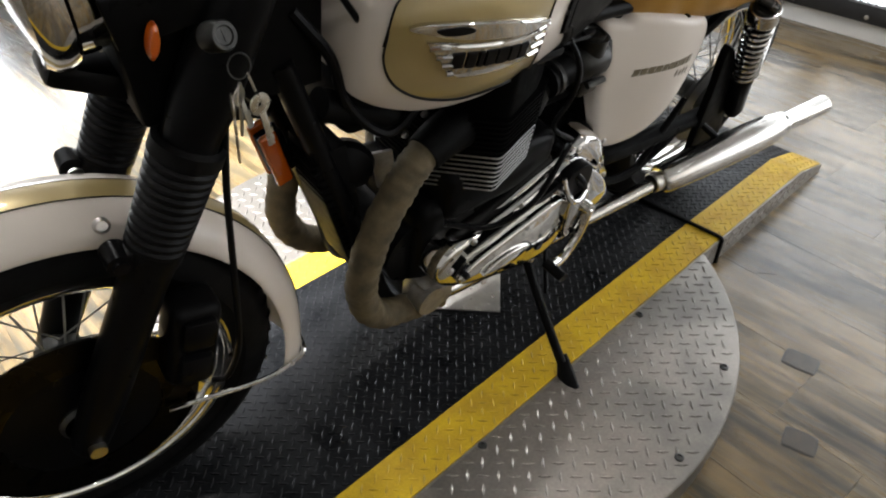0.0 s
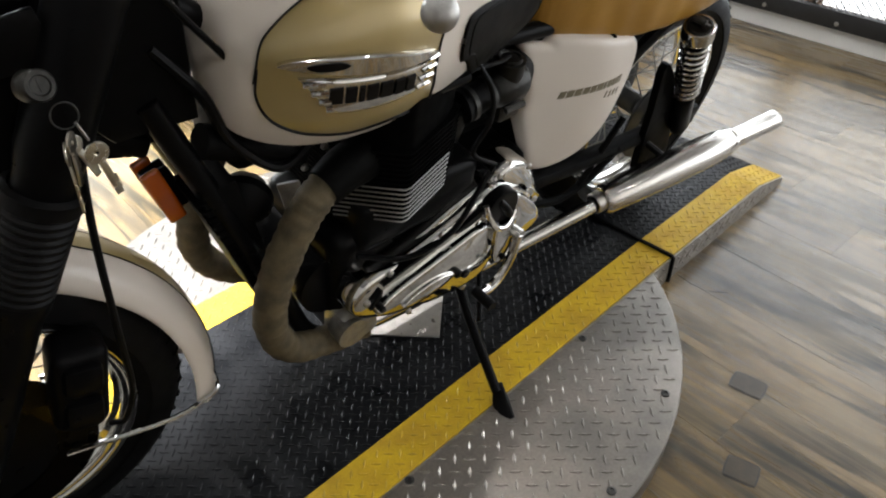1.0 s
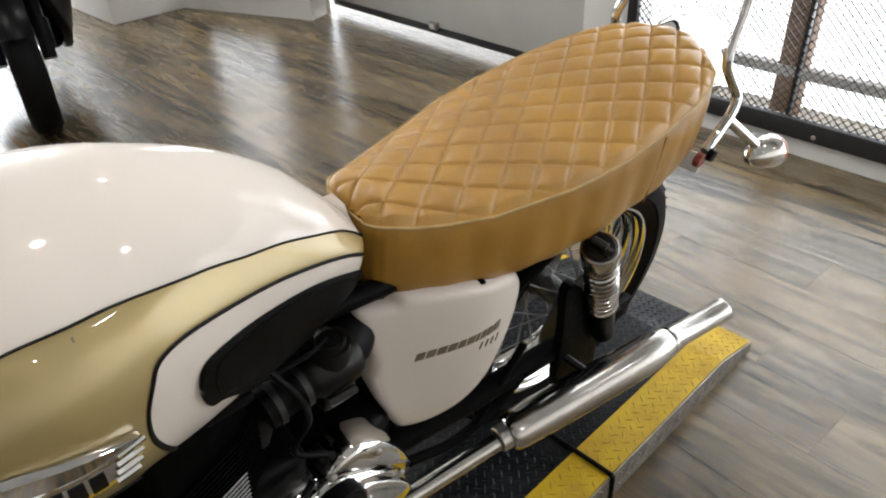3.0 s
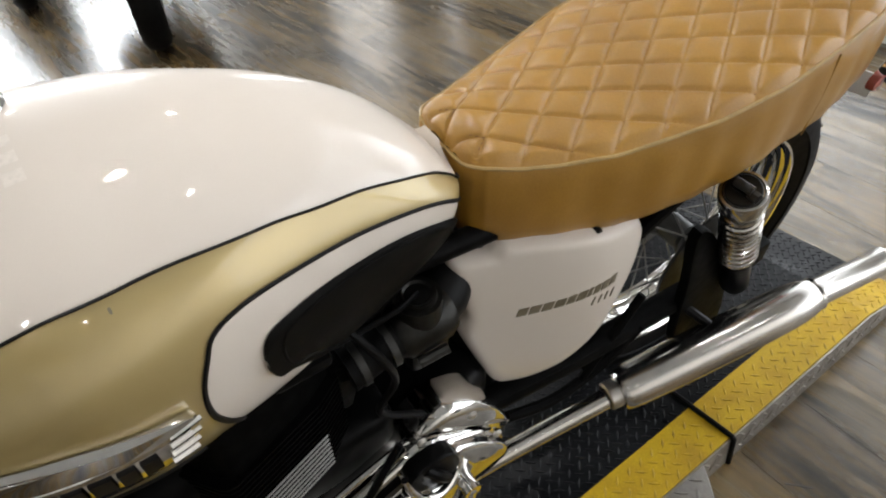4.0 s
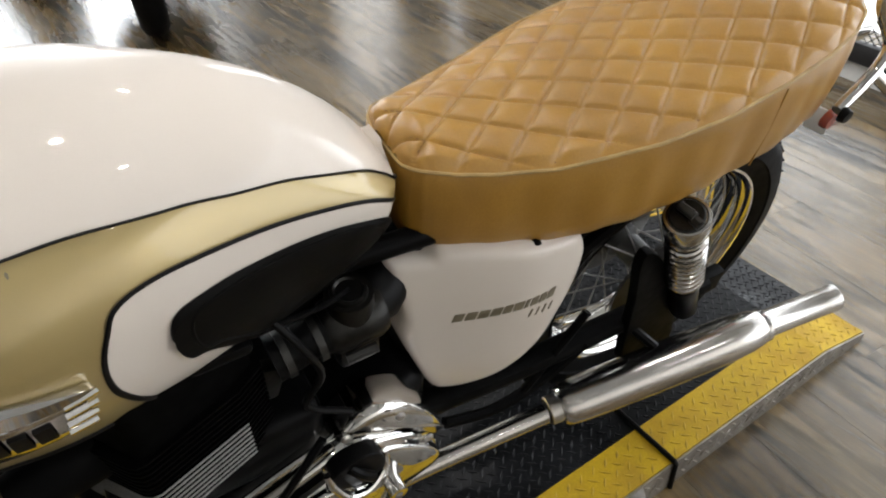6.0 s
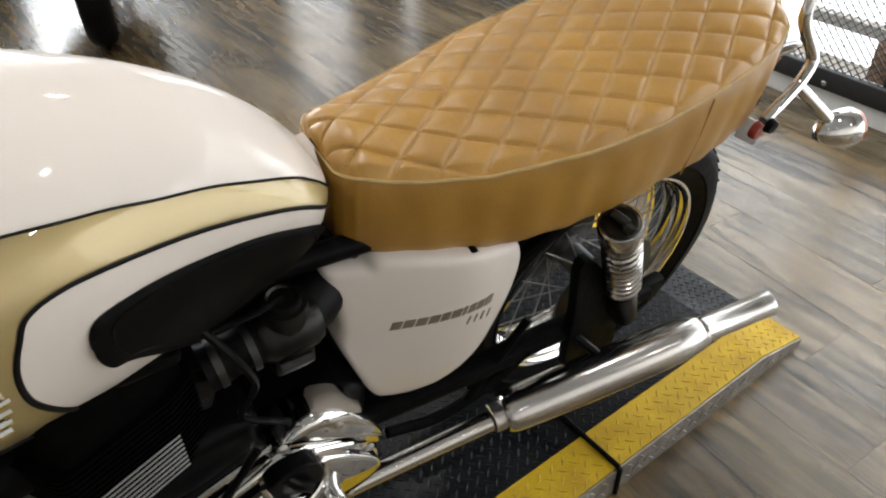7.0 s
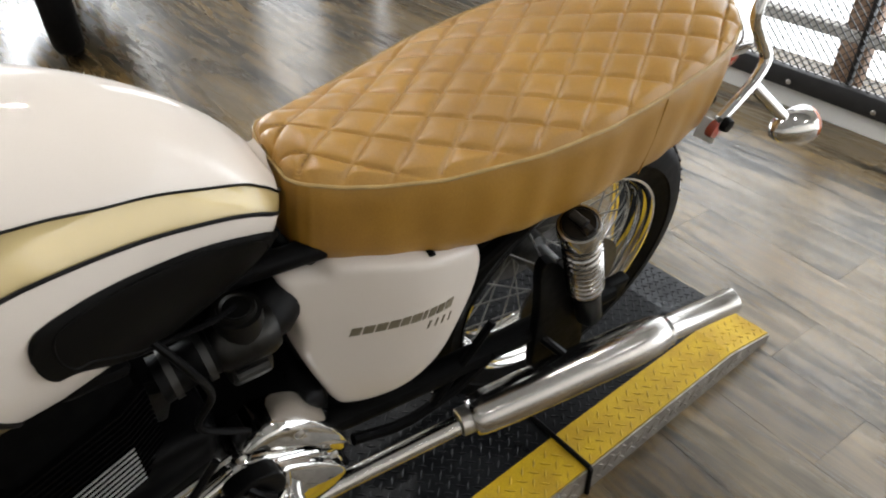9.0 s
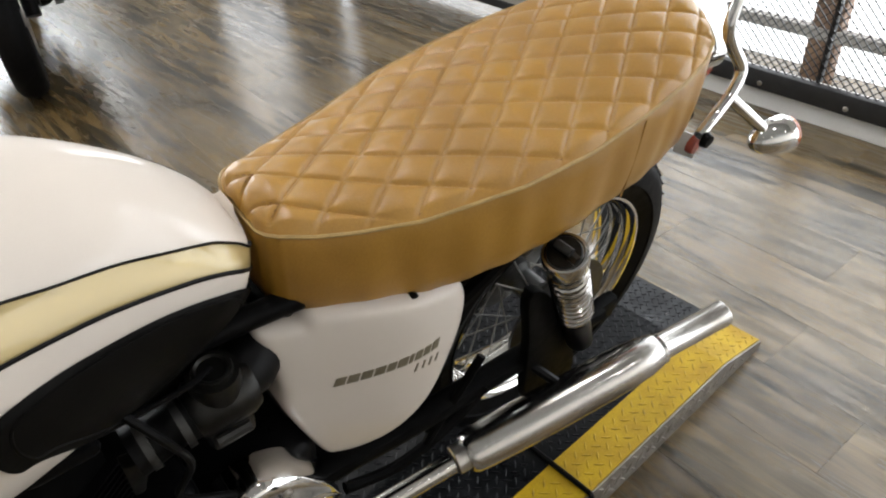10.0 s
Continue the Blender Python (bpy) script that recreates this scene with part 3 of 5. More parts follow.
PAD = [(0.8049, 0.7102), (0.7843, 0.7227), (0.7763, 0.7548), (0.7821, 0.783), (0.8053, 0.7898), (0.854, 0.7855), (0.9266, 0.7665), (0.9847, 0.7388), (1.0047, 0.7168), (1.0041, 0.6944), (0.9779, 0.6768), (0.9277, 0.6591), (0.8669, 0.6422)]
for side, nm in ((-1, "left"), (1, "right")):
    cutz = .8050
    cut_a = float(np.interp(cutz, [z for x, z in line2(UPPER) if x < .6], [x for x, z in line2(UPPER) if x < .6]))
    back = [(x, z) for x, z in line2(LOWER) if x < .7505][::-1]
    cut_b = float(np.interp(cutz, [z for x, z in back if z > .75], [x for x, z in back if z > .75]))
    band = [p for p in line2(UPPER) if p[1] > cutz or p[0] > .6] + [p for p in line2(LOWER) if p[1] > cutz or p[0] > .76]
    lobe = [p for p in line2(LOWER) if p[1] < cutz and p[0] < .76] + line2(BELLY) + [p for p in line2(UPPER) if p[1] < cutz and p[0] < .6]
    band = [(cut_a, cutz - .0004)] + band + [(cut_b, cutz - .0004)]
    lobe = [(cut_b, cutz)] + lobe + [(cut_a, cutz)]
    part("gold_panel", tank_patch(lobe, side, 0.0006, 60, True), M_GOLD, tank, "metallic gold painted panel")
    part("gold_band", tank_patch(band, side, 0.0006, 160), M_GOLD, tank, "metallic gold painted band")
    path = line2([BELLY[-1]] + UPPER, 10)
    part("pinstripe", tube([on_tank(x, z, side, 0.0008 if side < 0 else 0.0001) for x, z in path], 0.0027 if side < 0 else 0.0008, 6, flat=0.5), M_PIN, tank, "black pinstripe")
    path = line2(LOWER, 10)
    part("pinstripe", tube([on_tank(x, z, side, 0.0008 if side < 0 else 0.0001) for x, z in path], 0.0027 if side < 0 else 0.0008, 6, flat=0.5), M_PIN, tank, "black pinstripe")
    path = line2([LOWER[-1]] + BELLY, 10)
    part("pinstripe", tube([on_tank(x, z, side, 0.0008 if side < 0 else 0.0001) for x, z in path], 0.0027 if side < 0 else 0.0008, 6, flat=0.5), M_PIN, tank, "black pinstripe")
    part("knee_pad", tank_patch(smooth_loop(PAD, 8), side, 0.005), M_PAD, tank, "black rubber knee pad")
    cxp, czp = sum(q[0] for q in PAD) / len(PAD), sum(q[1] for q in PAD) / len(PAD)
    inner = [(cxp + (a - cxp) * .86, czp + (b - czp) * .78 + .006) for a, b in smooth_loop(PAD, 6)]
    part("pad_ridge", tube([on_tank(a, b, side, .0046) for a, b in inner], .0016, 6, closed=True), M_PAD, tank, "moulded ridge on the knee pad")


def badge(side):
    """A chrome wing over a ribbed plate, its brand letters drawn as plain dark bars."""
    spear = [(.530, .792), (.548, .798), (.588, .799), (.634, .795), (.680, .785), (.715, .774), (.684, .770), (.634, .772), (.590, .777), (.550, .785)]
    base = part("badge", tank_patch(smooth_loop(spear, 6), side, 0.009, 50), M_CHROME, tank, "polished chrome tank badge with a dark inlay")
    inset = [(.556, .791), (.566, .795), (.586, .796), (.597, .791), (.589, .786), (.568, .785)]
    part("inlay", tank_patch(smooth_loop(inset, 6), side, 0.0105, 24), M_PIN, base, "black enamel inlay")
    plate = [(.548, .776), (.590, .771), (.644, .767), (.708, .766), (.708, .729), (.684, .723), (.634, .719), (.592, .721), (.578, .730), (.564, .752)]
    part("plate", tank_patch(plate, side, 0.0055, 50), M_CHROME, base, "ribbed chrome plate")
    for k in range(4):
        z = .768 - .0115 * k
        for xa, xb in ((.552 + .008 * k, .574 + .003 * k), (.694 - .002 * k, .717 - .003 * k)):
            part("rib", tube([on_tank(xa + (xb - xa) * t / 4, z, side, 0.0068) for t in range(5)], 0.0028, 6), M_CHROME, base)
    x = .578
    for wdt in (.014, .012, .006, .013, .015, .012, .012):
        bar = [(x, .763 - (x - .578) * .06), (x + wdt, .763 - (x - .578) * .06), (x + wdt, .739 - (x - .578) * .05), (x, .739 - (x - .578) * .05)]
        part("letter_bar", tank_patch(bar, side, 0.0078, 8), M_PIN, base)
        x += wdt + 0.0033


part("paint_chip", tank_patch(smooth_loop([(.7002, .8652), (.7013, .8662), (.7024, .8652), (.7020, .8630), (.7008, .8630)], 3), -1, 0.0008, 8), M_LETTER, tank, "small dark paint chip")
badge(-1)
badge(1)
cap = moved(lathe([(0.0, 0.011), (0.018, 0.0115), (0.026, 0.0100), (0.031, 0.0075), (0.0335, 0.004), (0.034, -0.006)], 40), Matrix.Translation((.667, .072, .9005)) @ pose(0, 0, 0, -20))
part("filler_cap", cap, M_CHROME, tank, "round chrome filler cap")


def tank_top(x, y):
    zt, w, zb, zm = tank_section(x)
    return zm + (zt - zm) * max(0.0, 1 - ((y - TANK_Y) / w) ** 2) ** (1 / 2.2)


for ox, oy in ((.664, -.029), (.664, -.010), (.664, .009), (.686, -.029), (.686, -.010), (.686, .009)):
    vv = [(ox + a * .007, oy + b * .006, tank_top(ox + a * .007, oy + b * .006) + .0005) for a, b in ((-1, -1), (1, -1), (1, 1), (-1, 1))]
    part("sticker_mark", (vv, [(0, 1, 2, 3)]), M_RESIDUE, tank, "faint pale sticker residue", smooth=False)

# seat: half width and top height along x
SX = [1.036, 1.0397, 1.0473, 1.0586, 1.0774, 1.1151, 1.181, 1.2941, 1.3883, 1.4825, 1.5578, 1.6144, 1.6615, 1.6944, 1.7133, 1.722]
SW = [0.032, 0.0482, 0.0576, 0.0637, 0.0715, 0.0858, 0.1074, 0.1334, 0.1414, 0.1374, 0.129, 0.117, 0.0945, 0.062, 0.032, 0.006]
SZ = [0.753, 0.758, 0.7595, 0.7579, 0.7536, 0.7494, 0.7463, 0.7543, 0.7627, 0.7745, 0.7835, 0.791, 0.7945, 0.7935, 0.7925, 0.792]
SB = [0.638, 0.6409, 0.644, 0.6407, 0.6341, 0.6278, 0.6212, 0.6267, 0.6385, 0.645, 0.647, 0.6506, 0.6605, 0.6672, 0.6719, 0.6744]


def seat_line(x):
    return [float(np.interp(x, SX, a)) for a in (SW, SZ, SB)]


QA = Vector((0.0355, 0.0243))     # the seams' two runs, one cell long
QB = Vector((0.0362, -0.0244))
QO = Vector((1.1346, -0.0403))
QDET = QA.x * QB.y - QA.y * QB.x


def quilt(x, y):
    """The puffed lozenges between crossed seams."""
    dx, dy = x - QO.x, y - QO.y
    u, v = (dx * QB.y - dy * QB.x) / QDET, (QA.x * dy - QA.y * dx) / QDET
    a, b = abs(math.sin(math.pi * u)), abs(math.sin(math.pi * v))
    return 0.0050 * (1 - math.exp(-9.0 * min(a, b))) + 0.0030 * a * b


def seat_top():
    nx, ny = 300, 110
    verts, faces = [], []
    for i in range(nx + 1):
        x = SX[0] + (SX[-1] - SX[0]) * i / nx
        w, zt, _ = seat_line(x)
        for j in range(ny + 1):
            t = -1 + 2 * j / ny
            y = SEAT_Y + w * t
            crown = 0.020 * (1 - abs(t) ** 2.2) * min(1.0, max(0.0, (x - SX[0]) / .03), max(0.0, (SX[-1] - x) / .035)) ** 0.6
            rim = min(1.0, (1 - abs(t)) * w / 0.012)
            verts.append((x, y, zt + crown + quilt(x, y) * rim - 0.006))
    for i in range(nx):
        for j in range(ny):
            a = i * (ny + 1) + j
            faces.append((a, a + 1, a + ny + 2, a + ny + 1))
    return verts, faces


def seat_edge(n=170):
    """The outline of the seat, round from the far front to the near front."""
    xs = [SX[0] + (SX[-1] - SX[0]) * (0.5 - 0.5 * math.cos(math.pi * i / n)) for i in range(n + 1)]
    left = [(x, SEAT_Y - seat_line(x)[0], seat_line(x)[1], seat_line(x)[2]) for x in xs]
    right = [(x, SEAT_Y + seat_line(x)[0], seat_line(x)[1], seat_line(x)[2]) for x in xs[::-1]]
    return left + right


def seat_side():
    edge = seat_edge()
    rows = [(-0.002, 1.0), (0.002, 0.93), (0.004, 0.75), (0.005, 0.5), (0.004, 0.25), (0.001, 0.08), (-0.006, 0.0), (-0.03, 0.01)]
    verts, faces = [], []
    n = len(edge)
    for i, (x, y, zt, zb) in enumerate(edge):
        (xa, ya, _, _), (xb, yb, _, _) = edge[i - 1], edge[(i + 1) % n]
        tx, ty = xb - xa, yb - ya
        ln = math.hypot(tx, ty) or 1
        nx, ny = ty / ln, -tx / ln
        if i in (0, n - 1):
            nx, ny = -1, 0
        wob = 0.0012 * math.sin(x * 47) + 0.0008 * math.sin(x * 113)
        for out, h in rows:
            verts.append((x + nx * (out + wob * (h < 0.9)), y + ny * (out + wob * (h < 0.9)), zb + (zt - 0.006 - zb) * h))
    m = len(rows)
    for i in range(n):
        for k in range(m - 1):
            a, b = i * m + k, (i + 1) % n * m + k
            faces.append((a, a + 1, b + 1, b))
    return verts, faces


seat = part("seat", seat_top(), M_LEATHER, label="tan leather seat quilted in lozenges", sharp=80)
part("seat_side", seat_side(), M_LEATHER, seat, "plain tan leather seat side", sharp=60)
edge = [(x, y, z - 0.0055) for x, y, z, _ in seat_edge(90)]
part("piping", tube(edge, 0.0021, 6, closed=True), M_PIPING, seat, "pale tan piping round the seat edge")


def stitches():
    """Thread dashes that lie in the seams."""
    verts, faces = [], []
    for run, step in ((QA, QB), (QB, QA)):
        d = run.normalized()
        for k in range(-26, 27):
            for s in range(-150, 150):
                x, y = QO + step * k + d * (s * 0.0064)
                if not SX[0] + .012 < x < SX[-1] - .012:
                    continue
                w, zt, _ = seat_line(x)
                if abs(y - SEAT_Y) > w - 0.008:
                    continue
                z = zt + 0.020 * (1 - abs((y - SEAT_Y) / w) ** 2.2) - 0.0053
                dx, dy = d * 0.0021
                px, py = -dy * 0.3, dx * 0.3
                n = len(verts)
                verts += [(x - dx - px, y - dy - py, z), (x - dx + px, y - dy + py, z), (x + dx + px, y + dy + py, z), (x + dx - px, y + dy - py, z), (x, y, z + 0.0009)]
                faces += [(n, n + 1, n + 4), (n + 1, n + 2, n + 4), (n + 2, n + 3, n + 4), (n + 3, n, n + 4)]
    return verts, faces


xs_, (ws_, zs_, bs_) = 1.475, seat_line(1.475)
part("side_seam", tube([(xs_ + .004 * h, SEAT_Y - ws_ - .0045 + .004 * abs(h - .5), bs_ + (zs_ - .006 - bs_) * h) for h in (.04, .2, .4, .6, .8, .97)], .0011, 6), M_LEATHER, seat, "sewn seam down the seat side")
tagged(part("stitches", stitches(), M_THREAD, seat, "rows of tan thread stitches"), kind="stuff")


def cover_y(x, z):
    u = min(1.0, max(0.0, (x - .975) / .22))
    return -.067 - .060 * u * u * (3 - 2 * u) - .022 * (.64 - z) / .2


COVER = [(1.005, .631), (1.010, .639), (1.027, .639), (1.048, .638), (1.059, .647), (1.073, .649), (1.119, .645), (1.171, .636), (1.213, .627), (1.236, .617), (1.244, .598), (1.235, .561), (1.210, .511), (1.180, .454), (1.138, .406), (1.097, .382), (1.069, .378), (1.055, .389), (1.036, .442), (1.020, .493), (1.013, .524), (1.016, .549), (1.011, .583), (1.006, .609)]


def side_cover(side):
    loop = smooth_loop(COVER, 5)
    n = len(loop)
    mx, mz = 1.11, .545
    verts = [(x, -side * (cover_y(x, z) + .030), z) for x, z in loop]
    rings = (1.0, .998, .985, .965, .93, .87, .78, .66, .52, .36, .18)
    for s in rings:
        for x, z in loop:
            a, b = mx + (x - mx) * s, mz + (z - mz) * s
            verts.append((a, -side * (cover_front(a, b) + .012 * s ** 36), b))
    faces = [(k * n + i, k * n + (i + 1) % n, (k + 1) * n + (i + 1) % n, (k + 1) * n + i) for k in range(len(rings)) for i in range(n)]
    verts.append((mx, -side * cover_front(mx, mz), mz))
    faces += [(len(rings) * n + i, len(rings) * n + (i + 1) % n, len(verts) - 1) for i in range(n)]
    faces.append(tuple(range(n)))
    return verts, faces


def cover_front(x, z):
    """The outer face of the near cover."""
    dx, dz = (x - 1.10) / .14, (z - .555) / .12
    return cover_y(x, z) - 0.012 * (1 - dx * dx - dz * dz)


for side in (-1, 1):
    cov = part("side_cover", side_cover(side), M_WHITE, label="glossy cream side cover with bronze lettering", sharp=50)
    if side < 0:
        x = 1.066
        for wdt in (.0128, .0132, .0132, .0132, .0112, .0132, .006, .0105, .0105, .0112):
            z0, z1, sl = .544 + (x - 1.061) * .10, .5565 + (x - 1.061) * .10, .004
            q = [(x, z0), (x + wdt - .0016, z0 + .0012), (x + wdt - .0016 + sl, z1 + .0012), (x + sl, z1)]
            vv = [(a, cover_front(a, b) - 0.0008, b) for a, b in q] + [(a, cover_front(a, b) + 0.002, b) for a, b in q]
            part("letter_bar", (vv, [(0, 1, 2, 3), (0, 4, 5, 1), (1, 5, 6, 2), (2, 6, 7, 3), (3, 7, 4, 0)]), M_LETTER, cov, smooth=False)
            x += wdt + .0011
        for k in range(4):
            xa = 1.156 + k * .0095
            q = [(xa, .5345), (xa + .0022, .5346), (xa + .0062, .5465), (xa + .0040, .5464)]
            vv = [(a, cover_front(a, b) - 0.0008, b) for a, b in q] + [(a, cover_front(a, b) + 0.002, b) for a, b in q]
            part("letter_bar", (vv, [(0, 1, 2, 3), (0, 4, 5, 1), (1, 5, 6, 2), (2, 6, 7, 3), (3, 7, 4, 0)]), M_LETTER, cov, smooth=False)
    part("cover_grommet", moved(lathe([(0.0, .004), (.005, .003), (.006, 0.0), (.006, -.012)], 14), Matrix.Translation((1.170, side * .118, .633)) @ pose(0, 0, 0, 90 * -side)), M_RUBBER, cov)

# frame, black tubes
for side in (-1, 1):
    part("frame_rail", tube(spline([(.45, side * .03, .84), (.70, side * .05, .675), (.95, side * .055, .66), (1.1, side * .065, .655), (1.3, side * .085, .655), (1.4, side * .095, .652), (1.66, side * .10, .68)]), .014, 12), M_BLACK, label="black frame tube")
    part("frame_rail", tube(spline([(.415, side * .045, .74), (.47, side * .05, .58), (.545, side * .06, .36), (.60, side * .075, .215), (.72, side * .09, .185), (.95, side * .10, .185), (1.06, side * .10, .24)]), .016, 12), M_BLACK, label="black cradle tube")
    part("frame_rail", tube(spline([(1.05, side * .05, .64), (1.055, side * .06, .5), (1.06, side * .08, .24)]), .016, 12), M_BLACK, label="black frame tube")
    part("frame_rail", tube(spline([(1.08, side * .07, .40), (1.22, side * .08, .48), (1.38, side * .115, .645)]), .0115, 10), M_BLACK, label="black seat stay")
    arm = join(tube([(1.04, side * .10, .355), (1.20, side * .11, .345), (1.58, side * .112, .312)], .019, 12, flat=1.25), block(1.52, 1.62, side * .112 - .012, side * .112 + .012, .285, .335, .006))
    part("swingarm", arm, M_BLACKMAT, label="black swingarm with axle plate")
    part("peg_bracket", join(tube(spline([(1.07, side * .115, .30), (1.15, side * .125, .285), (1.24, side * .125, .30), (1.31, side * .125, .345)]), .009, 8), tube([(1.20, side * .125, .29), (1.30, side * .118, .42)], .007, 8)), M_BLACKMAT, label="black tubular peg bracket")
part("silencer_bracket", slab(smooth_loop([(1.352, .520), (1.385, .515), (1.462, .400), (1.515, .250), (1.505, .205), (1.445, .200), (1.400, .245), (1.375, .410)], 3), -.138, -.122, bevel=.004), M_BLACKMAT, label="black silencer and peg bracket")
part("rear_mudguard", slab(smooth_loop([(1.20, .36), (1.20, .55), (1.25, .64), (1.34, .655), (1.30, .60), (1.255, .50), (1.238, .36)], 4), -.07, .07), M_BLACKMAT, label="black inner mudguard")
part("chain_guard", slab([(1.18, .40), (1.36, .43), (1.60, .405), (1.60, .39), (1.36, .41), (1.18, .385)], .08, .10), M_BLACK)
part("battery_box", block(1.03, 1.19, -.06, .06, .42, .635, .012), M_BLACKMAT, label="black box behind the side covers")
part("inner_fender", tube(spline([(1.24, 0, .40), (1.27, 0, .55), (1.36, 0, .655), (1.5, 0, .70)]), .055, 14, flat=1.0), M_BLACKMAT)
# oil cooler and reflectors on the down tubes
part("oil_cooler", slab([(.452, .600), (.456, .560), (.478, .475), (.517, .350), (.545, .350), (.530, .475), (.500, .600)], -.062, .002, bevel=.005), M_BLACKMAT, label="black finned oil cooler")
for k in range(16):
    z = .365 + .0145 * k
    x = .512 - .075 * (k / 15)
    part("cooler_fin", block(x + .006, x + .02, -.064, .003, z, z + .003), M_FIN)
# Added black filler; it hides the floor and tank nose behind the fork.
part("head_filler", join(slab([(.345, .95), (.350, .735), (.375, .700), (.472, .700), (.470, .95)], -.052, .060, bevel=.012), slab([(.352, .715), (.375, .630), (.412, .616), (.462, .640), (.472, .715)], .020, .066, bevel=.010)), M_BLACKMAT, label="black filler block behind the fork")
for side in (-1, 1):
    base = part("reflector_base", moved(block(-.012, .022, -.004, .006, -.036, .036, .004), Matrix.Translation((.428, .004 + side * .008, .571)) @ pose(0, 0, 0, 0, -16, 0)), M_BLACK)
    part("reflector", moved(block(-.0125, .0125, -.0045, .0045, -.047, .047, .0044, 3), Matrix.Translation((.426, .004 + side * .014, .571)) @ pose(0, 0, 0, 0, -16, 0)), M_AMBER, base, "amber side reflector")

# coils, brackets and looms under the front of the tank
part("ignition_coil", join(block(.500, .640, -.060, .060, .600, .690, .02, 3), tube([(.47, -.04, .66), (.60, -.05, .60)], .022, 16)), M_BLACKMAT, label="black ignition coils under the tank")
part("horn", moved(lathe([(0, .03), (.016, .028), (.038, .012), (.040, .0), (.030, -.02), (0, -.022)], 28), aim((.52, -.035, .54), (.46, -.12, .54))), M_BLACK, label="black round horn")
part("engine_bracket", moved(block(-.017, .017, -.003, .003, -.036, .036, .003), Matrix.Translation((.612, -.010, .470)) @ pose(0, 0, 0, 0, -12, -30)), M_ALU, label="pale alloy engine bracket")
for px, py, pz in ((.56, -.062, .62), (.60, -.060, .575), (.575, -.07, .645), (.63, -.062, .60)):
    part("bracket_bolt", moved(lathe([(0, .005), (.004, .005), (.0055, .003), (.006, 0)], 8), Matrix.Translation((px, py, pz)) @ pose(0, 0, 0, 90)), M_STEEL)
part("wiring_loom", tube(spline([(.43, -.05, .80), (.47, -.065, .74), (.50, -.06, .66), (.56, -.07, .60), (.62, -.075, .64)]), .007, 8), M_BLACK)
part("regulator", join(*[moved(lathe([(0, .012), (.020 - .003 * k, .010), (.024 - .003 * k, .004), (.024 - .003 * k, -.004), (0, -.004)], 24), Matrix.Translation((1.235, -.100, .306 + .009 * k)) @ pose(0, 0, 0, 20, 8, 0) @ Matrix.Diagonal((1.5, 1.0, .35, 1.0))) for k in range(3)]), M_CHROME, label="small ribbed chrome cover")
# engine
engine = part("crankcase", join(block(.62, 1.05, -.105, .105, .20, .44, .03, 3), block(.66, .90, -.115, .115, .40, .50, .02, 3), tube([(.64, -.08, .33), (.64, .08, .33)], .065, 24)), M_BLACK, label="black twin-cylinder engine")
HALF = [(.648, -.060), (.6955, -.134), (.701, -.142), (.708, -.1475), (.717, -.1480), (.815, -.118), (.845, -.100)]
PLAN = HALF + [(x, -y) for x, y in HALF[::-1]]


def plan_plate(z0, z1, shrink=0.0):
    n = len(PLAN)
    pts = [(x + (shrink if x < .76 else -shrink), y + (shrink if y < 0 else -shrink)) for x, y in PLAN]
    v = [(x, y, z - .42 * max(0.0, .70 - x)) for z in (z0, z1) for x, y in pts]
    return v, [tuple(range(n))[::-1], tuple(range(n, 2 * n))] + [(i, (i + 1) % n, (i + 1) % n + n, i + n) for i in range(n)]


for k in range(20):
    z = .482 + .0088 * k
    part("cooling_fin", plan_plate(z, z + .0030, 0.0 if k < 15 else .010), M_FIN, engine)
    if k < 8:
        for s in (-1, 1):
            path = [(x - .0004, -s * y, z + .0015 - .42 * max(0.0, .70 - x)) for x, y in HALF[:6]]
            path = [(p[0], p[1] + s * .0006, p[2]) for p in path]
            part("machined_edge", tube(path, .0013, 6), M_MACHINED, engine, "bright machined fin edge")
part("cylinder", plan_plate(.475, .69, .008), M_FIN, engine, "black cylinder block")
part("cylinder_head", join(block(.70, .84, -.12, .12, .658, .676, .008), block(.71, .83, -.10, .10, .67, .69, .008)), M_BLACK, engine)
PRIMARY = [(.622, .330), (.630, .362), (.655, .385), (.71, .392), (.765, .402), (.82, .418), (.87, .440), (.905, .450), (.945, .437), (.99, .405), (1.03, .355), (1.035, .325), (1.0, .295), (.955, .275), (.93, .258), (.90, .235), (.83, .228), (.76, .246), (.69, .274), (.64, .302)]
prim = part("primary_cover", slab(smooth_loop(PRIMARY, 5), -.152, -.105, bevel=.014, bulge=.006), M_CHROME, label="polished chrome engine side cover", sharp=50)
INNER = [(.66, .318), (.69, .345), (.76, .365), (.83, .383), (.872, .392), (.897, .382), (.915, .34), (.915, .29), (.885, .258), (.82, .258), (.74, .28), (.68, .30)]
part("raised_panel", slab(smooth_loop(INNER, 5), -.168, -.150, bevel=.010, bulge=.005), M_CHROME, prim, "raised chrome panel", sharp=50)
part("oval_plate", slab(smooth_loop([(.705, .314), (.735, .332), (.78, .337), (.815, .325), (.78, .308), (.735, .303)], 5), -.178, -.169, bevel=.004, bulge=.003), M_CHROME, prim, sharp=50)
DOME = [(.910, .450), (.925, .470), (.955, .478), (.998, .455), (1.034, .400), (1.052, .352), (1.040, .346), (1.010, .380), (.975, .415), (.938, .438)]
part("sprocket_cover", slab(smooth_loop(DOME, 5), -.142, -.090, bevel=.016, bulge=.004), M_CHROME, prim, "domed chrome sprocket cover", sharp=50)
